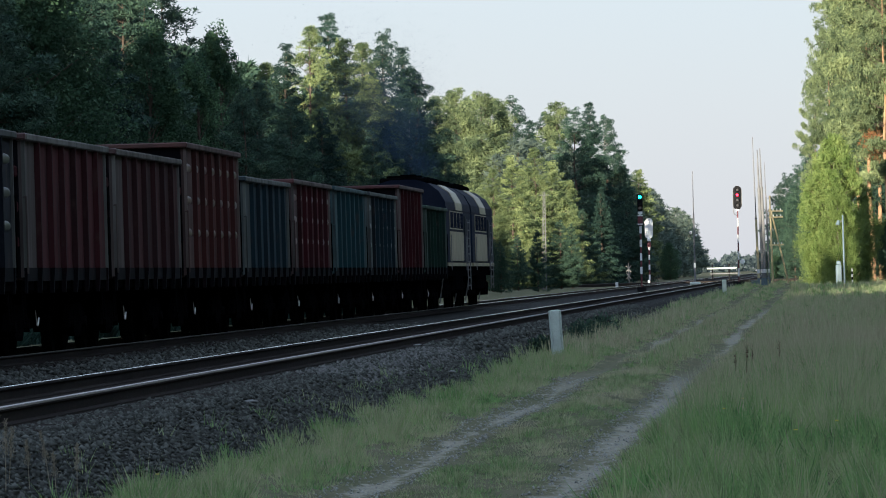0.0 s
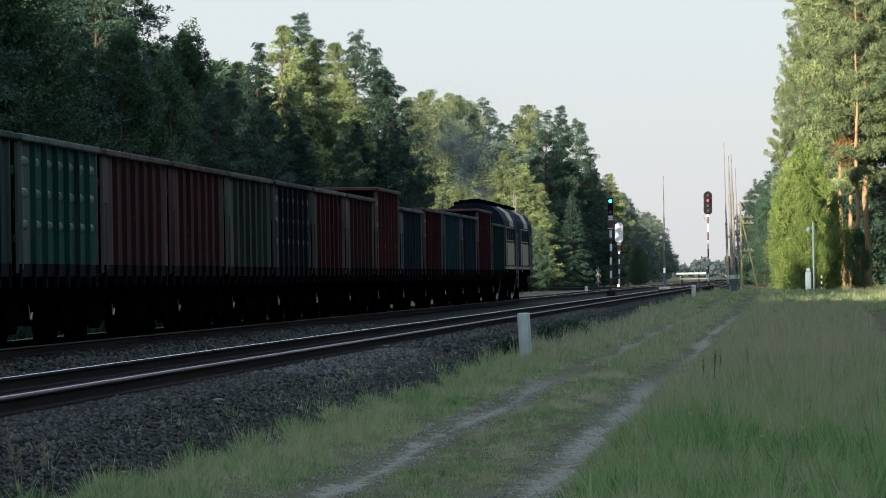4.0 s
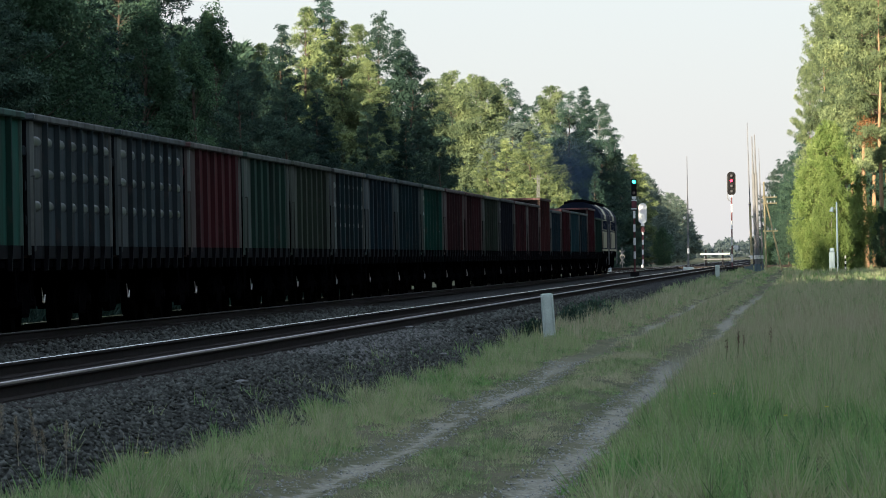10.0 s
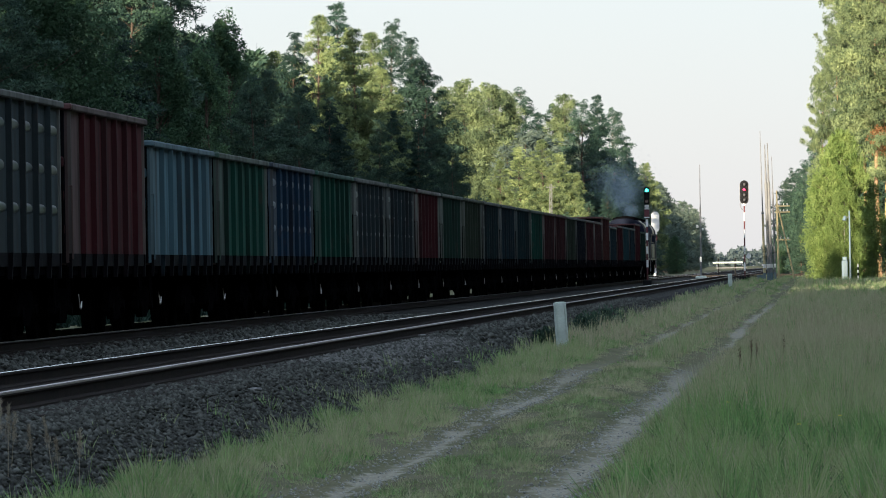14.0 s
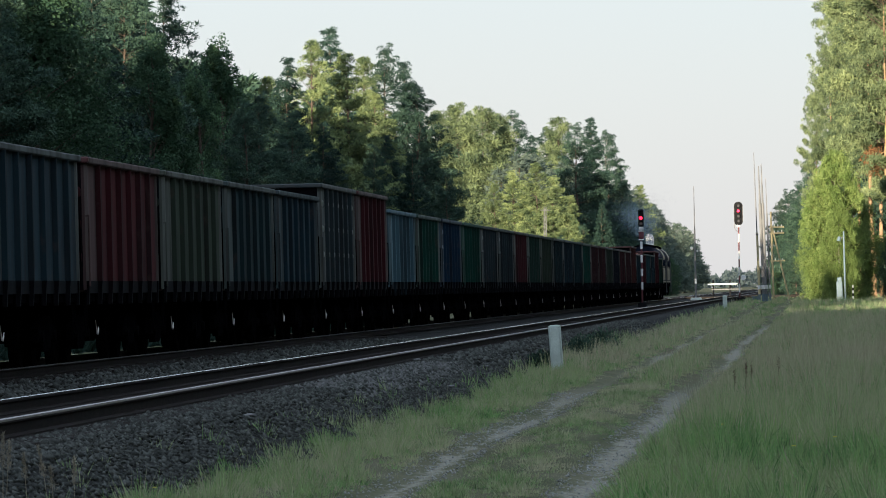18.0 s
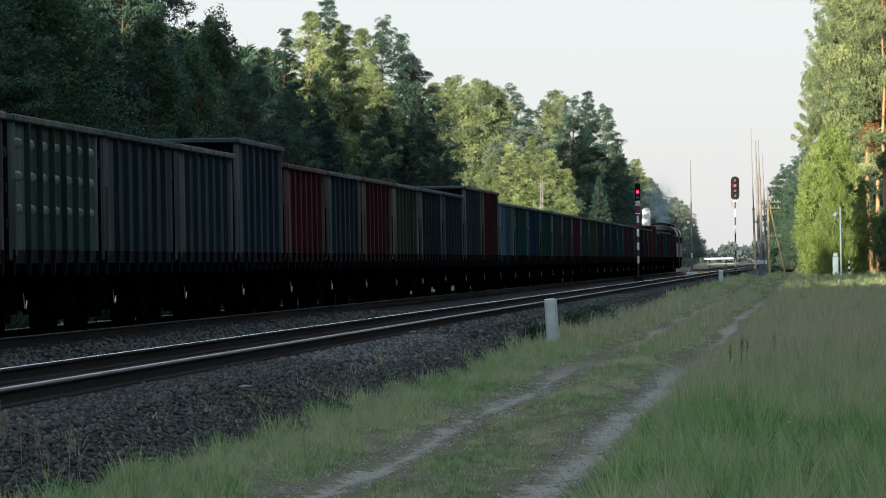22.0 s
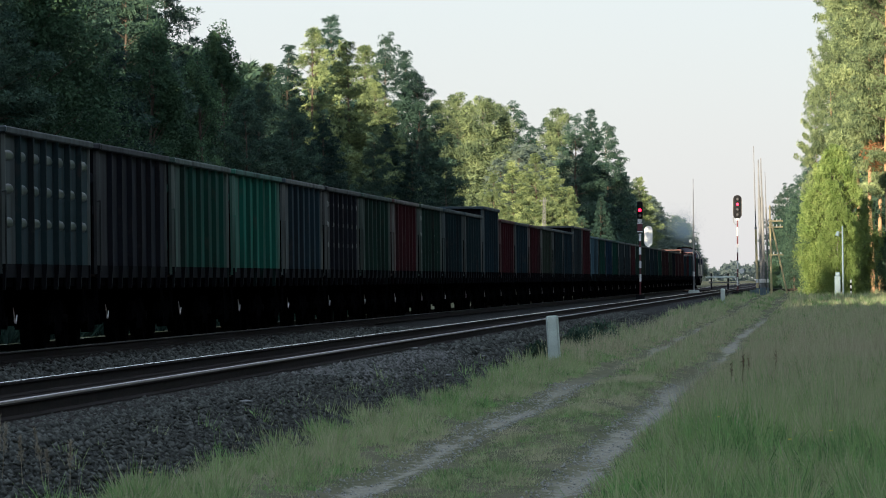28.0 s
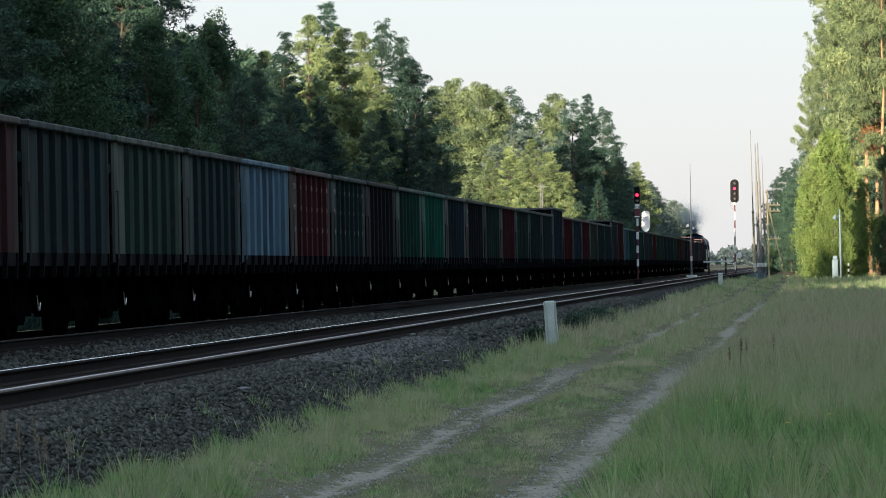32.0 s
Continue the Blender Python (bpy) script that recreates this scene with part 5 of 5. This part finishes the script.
# ---------------------------------------------------------------- grass, stones, sleepers
def sward(name, label, material, seed, n, box_, height, width, clump=0.0, lean=0.35, right=None, tuft=12, spread=0.05):
    """A stand of grass in small tufts of separate blades; box_ is (x0, x1, y0, y1)."""
    rng = np.random.default_rng(seed)
    x0, x1, y0, y1 = box_
    g = n // tuft
    cy = y0 + (y1 - y0) * rng.uniform(0, 1, g)
    cx = x0 + (x1 + (right * cy if right else 0) - x0) * rng.uniform(0, 1, g)
    patch = np.sin(cx * 4.3 + np.sin(cy * 0.21) * 2) * np.sin(cy * 0.27 + np.sin(cx * 3.1) * 1.7) + 0.6 * np.sin(cx * 10.1 + cy * 0.9)
    keep = rng.uniform(-1.6, 1.6, g) < patch + clump
    for r in RUTS:
        keep &= (np.abs(cx - r + 0.07 * np.sin(cy * 0.23 + r)) > 0.08 + 0.13 * np.abs(rng.normal(size=g))) | (cy > 380) | ((cy > 104) & (cy < 145) & (rng.uniform(0, 1, g) < 0.6))
    if y0 > 60:
        keep &= rng.uniform(0, 1, g) < np.clip(0.05 + (cy - y0) / 30, 0, 1)
    cx, cy, patch = cx[keep], cy[keep], patch[keep]
    tall = height * rng.uniform(0.45, 1.25, len(cx)) * (1 + 0.42 * patch)
    off = np.min([np.abs(cx - r) for r in RUTS], axis=0)
    tall *= np.clip(0.2 + (off - 0.22) / 0.75, 0.2, 1.0)
    pick = np.repeat(np.arange(len(cx)), tuft)
    n = len(pick)
    out = rng.normal(size=(n, 2)) * spread
    x, y = cx[pick] + out[:, 0], cy[pick] + out[:, 1] * 1.5
    p = np.stack((x, y, np.where(x < -5.0, np.maximum(land(x, y), np.interp(x, (-6.3, -5.15), (-0.24, -0.75))), land(x, y)) - 0.02), axis=1)
    h = tall[pick] * rng.uniform(0.5, 1.2, n)
    way = np.stack((out[:, 0] / spread * lean * 0.6 + rng.normal(size=n) * lean * 0.6, out[:, 1] / spread * lean * 0.6 + rng.normal(size=n) * lean * 0.6, np.ones(n)), axis=1)
    tip = p + unit(way) * h[:, None]
    a = rng.uniform(0, np.pi, n)
    side = np.stack((np.cos(a), np.sin(a), np.zeros(n)), axis=1) * (width * rng.uniform(0.6, 1.4, n))[:, None] * 0.5
    me = faces_mesh(name, np.stack((p - side, p + side, tip), axis=1))
    tagged(part_of(name, me, material), label, "grass", kind="stuff")

def meadow():
    sward("verge_grass", "lush green grass along the foot of the ballast", GRASS, 1, 90000, (-5.5, -4.1, 46, 150), 0.175, 0.015, 0.1, 0.55)
    sward("verge_grass", "pale dry grass along the foot of the ballast", GRASS_PALE, 2, 70000, (-5.4, -4.0, 46, 190), 0.165, 0.012, 0.4, 0.6)
    sward("verge_grass", "fresh lime blades along the foot of the ballast", GRASS_FRESH, 11, 9000, (-5.45, -4.2, 46, 140), 0.26, 0.009, -0.4, 0.5)
    sward("verge_grass", "straw-coloured blades along the foot of the ballast", GRASS_DRY, 18, 30000, (-5.4, -4.0, 46, 170), 0.24, 0.007, -0.1, 0.5)
    sward("shoulder_sprouts", "green blades sprouting between the ballast stones", GRASS, 16, 3500, (-6.1, -5.2, 44, 130), 0.16, 0.009, -0.5, 0.5)
    sward("trackside_weeds", "dark weeds beyond the far track", SPRUCE, 17, 60000, (-20.5, -18.4, 60, 300), 0.7, 0.06, 0.8, 0.5)
    sward("strip_grass", "short pale grass between the wheel ruts", GRASS_PALE, 3, 80000, (-3.6, -2.1, 46, 190), 0.11, 0.014, 0.8, 0.8)
    sward("strip_grass", "short green grass between the wheel ruts", GRASS, 4, 70000, (-4.2, -1.6, 46, 190), 0.10, 0.011, -0.1, 0.7)
    sward("strip_grass", "short thatch between and beside the wheel ruts", GRASS_PALE, 14, 80000, (-4.4, -1.5, 46, 105), 0.08, 0.013, 1.0, 0.9)
    sward("strip_grass", "short green sprouts between the wheel ruts", GRASS, 15, 60000, (-4.3, -1.5, 46, 105), 0.08, 0.01, 0.3, 0.8)
    sward("tall_grass", "tall fresh green grass of the meadow", GRASS, 5, 90000, (-1.75, 1.0, 44, 120), 0.3, 0.018, 0.2, 0.5, 0.006)
    sward("tall_grass", "pale blades in the meadow grass", GRASS_PALE, 12, 60000, (-1.75, 1.0, 44, 140), 0.25, 0.014, 0.1, 0.6, 0.006)
    sward("tall_grass", "fresh lime blades in the meadow grass", GRASS_FRESH, 13, 12000, (-1.6, 1.0, 44, 105), 0.36, 0.01, -0.3, 0.35, 0.006)
    sward("tall_grass", "brown seeding grass of the meadow", GRASS_DRY, 6, 90000, (-1.7, 1.0, 66, 150), 0.42, 0.009, 0.0, 0.25, 0.006)
    sward("far_grass", "brown seeding grass of the far meadow", GRASS_DRY, 7, 130000, (-5.6, 1.0, 120, 330), 0.34, 0.02, 0.1, 0.35, 0.008)
    sward("far_grass", "green grass of the far meadow", GRASS, 8, 80000, (-5.8, 1.0, 110, 330), 0.25, 0.022, 0.3, 0.4, 0.008)
    sward("far_grass", "pale grass of the far meadow", GRASS_PALE, 9, 70000, (-6.0, 2.0, 280, 700), 0.3, 0.045, 0.6, 0.4, 0.012)
    sward("far_grass", "dark green grass of the far meadow", GRASS, 10, 60000, (-6.0, 2.0, 280, 700), 0.28, 0.045, 0.5, 0.4, 0.012)

def reed_grass():
    """Tall dry feathery grass stalks that stand on the ballast shoulder."""
    rng = np.random.default_rng(33)
    for x, y, h in ((-6.02, 50.2, 0.5), (-5.97, 50.6, 0.42), (-5.9, 49.8, 0.52), (-5.85, 50.9, 0.36), (-5.74, 51.4, 0.46), (-5.66, 51.0, 0.34), (-5.62, 52.0, 0.4)):
        z = float(np.interp(x, (-6.3, -5.15), (-0.24, -0.75)))
        t = thing("reed_grass", "dry pale grass stalk with a feathery plume on the ballast", "grass stalk", "dry grass stalks on the ballast", pose(x, y, z))
        lean = rng.normal() * 0.07
        part("stalk", rodded((0, 0, -0.05), (lean * 0.7, 0, h * 0.75), 0.004, 0.0025, sides=5), PLUME, t)
        n = 160
        u = rng.uniform(0, 1, n)
        p = np.stack((lean * (0.5 + 0.5 * u), np.zeros(n), h * (0.5 + 0.5 * u)), axis=1) + rng.normal(size=(n, 3)) * (0.012, 0.012, 0.008) * (1.2 - u)[:, None]
        part_of("plume", faces_mesh("plume", needles(p, rng.normal(size=(n, 3)) * 0.6 + (lean * 2, 0, 1.0), 0.035, 0.006, rng)), PLUME, t)

def flowers():
    """Small yellow flowers scattered in the meadow."""
    rng = random.Random(44)
    for x, y, h in ((-0.9, 66, 0.3), (-0.75, 68.5, 0.34), (-0.2, 57, 0.33), (0.15, 61, 0.3), (-5.2, 54, 0.2)):
        t = thing("yellow_flower", "small yellow meadow flower on a thin green stem", "flower", "yellow flowers in the grass", pose(x, y, on_land(x, y)))
        part("stem", rodded((0, 0, 0), (0, 0, h), 0.003, sides=5), GRASS, t)
        for k in range(5):
            a = k * 1.257 + rng.random()
            bm = bmesh.new()
            bmesh.ops.create_icosphere(bm, subdivisions=1, radius=0.009, matrix=pose(0.011 * math.cos(a), 0.011 * math.sin(a), h) @ Matrix.Diagonal((1, 1, 0.5, 1)))
            part("petal", bm, YELLOW, t)

def seed_stalks():
    """Dark dock stalks with ragged seed heads that stand above the grass."""
    rng = np.random.default_rng(21)
    for x, y, h in ((-1.15, 96, 0.5), (-1.02, 99, 0.55), (-0.98, 103, 0.45), (-0.6, 108, 0.5)):
        t = thing("dock_plant", "dry brown dock stalk with a ragged seed head", "weed", "dock stalks in the meadow", pose(x, y, -0.62 if x > -5 else -0.44))
        part("stalk", rodded((0, 0, -0.03), (0.03, 0, h), 0.008, 0.004, sides=5), DRY_STALK, t)
        n = 36
        p = rng.normal(size=(n, 3)) * (0.009, 0.009, h * 0.13) + (0.02, 0, h * 0.78)
        part_of("seed_head", faces_mesh("seed_head", needles(p, rng.normal(size=(n, 3)) + (0, 0, 0.8), 0.035, 0.014, rng)), DRY_STALK, t)
    for x, y, r in ((-5.6, 168, 0.42), (-5.5, 178, 0.5), (-5.5, 139, 0.3), (-5.45, 160, 0.34)):
        t = thing("weed_bush", "low dark green weed at the edge of the ballast", "weed", "weeds on the ballast edge", pose(x, y, -0.5))
        n = 700
        d = unit(rng.normal(size=(n, 3)) * (1, 1, 0.8) + (0, 0, 0.6))
        part_of("leaf_mass", faces_mesh("leaf_mass", blades(d * r * rng.uniform(0.2, 1, (n, 1)), d + rng.normal(size=(n, 3)) * 0.5, 0.11, 0.05, rng)), PINE, t)
        tagged(t.children[0], kind="stuff")

seed_stalks()
reed_grass()
flowers()
meadow()

SPILL = surface("pale_spilled_stone", (0.1, 0.1, 0.095), (0.18, 0.175, 0.165), 6.0, 0.9, 0, 0.2, 40.0, world_space=True)
PEBBLE = surface("dull_grey_pebble", (0.22, 0.22, 0.2), (0.4, 0.4, 0.37), 9.0, 0.9, 0, 0.2, 40.0, world_space=True)

def stones():
    """Loose ballast stones on the shoulder and between the tracks."""
    rng = np.random.default_rng(4)
    corners = np.array(((1, 0, 0), (0, 1, 0), (-1, 0, 0), (0, -1, 0), (0, 0, 1), (0, 0, -1)), dtype=float)
    tris = np.array(((0, 1, 4), (1, 2, 4), (2, 3, 4), (3, 0, 4), (1, 0, 5), (2, 1, 5), (3, 2, 5), (0, 3, 5)))
    xp, zp = np.array((-17.0, -15.6, -10.9, -6.75, -6.3, -5.15)), np.array((-0.24, -0.2, -0.23, -0.2, -0.24, -0.75))
    for name, n, x0, x1, y0, y1, size in (("shoulder_stones", 36000, -7.2, -5.2, 43, 125, 0.031), ("shoulder_stones", 9000, -7.2, -5.2, 125, 260, 0.055), ("bed_stones", 11000, -12.8, -9.0, 70, 190, 0.05), ("spilled_stones", 1500, -7.1, -6.0, 92, 122, 0.04), ("rut_gravel", 2200, -4.1, -3.4, 46, 110, 0.014), ("rut_gravel", 2200, -2.3, -1.7, 46, 110, 0.014)):
        x, y = rng.uniform(x0, x1, n), rng.uniform(y0, y1, n)
        z = np.interp(x, xp, zp) if x1 < -5 else land(x, y)
        z = z + rng.uniform(-0.3, 0.6, n) * size
        s = size * rng.uniform(0.6, 1.5, (n, 1, 1))
        pts = corners[None] * rng.uniform(0.6, 1.2, (n, 6, 1)) + rng.normal(size=(n, 6, 3)) * 0.18
        a = rng.uniform(0, np.pi, n)
        c, si = np.cos(a)[:, None], np.sin(a)[:, None]
        rot = np.stack((pts[..., 0] * c - pts[..., 1] * si, pts[..., 0] * si + pts[..., 1] * c, pts[..., 2] * 0.75), axis=-1)
        v = rot * s + np.stack((x, y, z), axis=1)[:, None, :]
        me = bpy.data.meshes.new(name)
        me.vertices.add(n * 6)
        me.vertices.foreach_set("co", v.reshape(-1).astype(np.float32))
        f = (tris[None] + (np.arange(n) * 6)[:, None, None]).reshape(-1, 3)
        me.loops.add(f.size)
        me.loops.foreach_set("vertex_index", f.reshape(-1).astype(np.int32))
        me.polygons.add(len(f))
        me.polygons.foreach_set("loop_start", np.arange(0, f.size, 3, dtype=np.int32))
        me.update(calc_edges=True)
        rut = name == "rut_gravel"
        tagged(part_of(name, me, PEBBLE if rut else SPILL if name == "spilled_stones" else STONE), "loose pale gravel in a wheel rut" if rut else "loose grey crushed stones of the track bed", "gravel" if rut else "ballast", kind="stuff")

stones()

def sleepers():
    bm = boxed(-1.35, 1.35, -0.12, 0.12, -0.09, 0.09, bevel=0.012)
    me = bpy.data.meshes.new("sleeper")
    bm.to_mesh(me)
    bm.free()
    me.materials.append(SLEEPER)
    for t, mid in TRACKS:
        for i in range(250):
            o = new("sleeper", me)
            o.parent = t
            o.matrix_basis = pose(mid, 60 + i * 0.56, -0.265)

sleepers()

# ---------------------------------------------------------------- what moves
def motions():
    for w, y in TRAIN:
        walk(w, [(t, pose(FAR_MID, y + SPEED * t, 0)) for t in (0, 0.1, 0.4, 1.5, 6, 12, 18, 24, 30, 31.5, 31.9, 32)])
    walk(LENS_COVER, [(t, pose(0, 0, z)) for t, z in ((0, 5.67), (CHANGE, 5.67), (CHANGE + 0.1, 6.02), (32, 6.02))])

CHANGE = 15.5
motions()
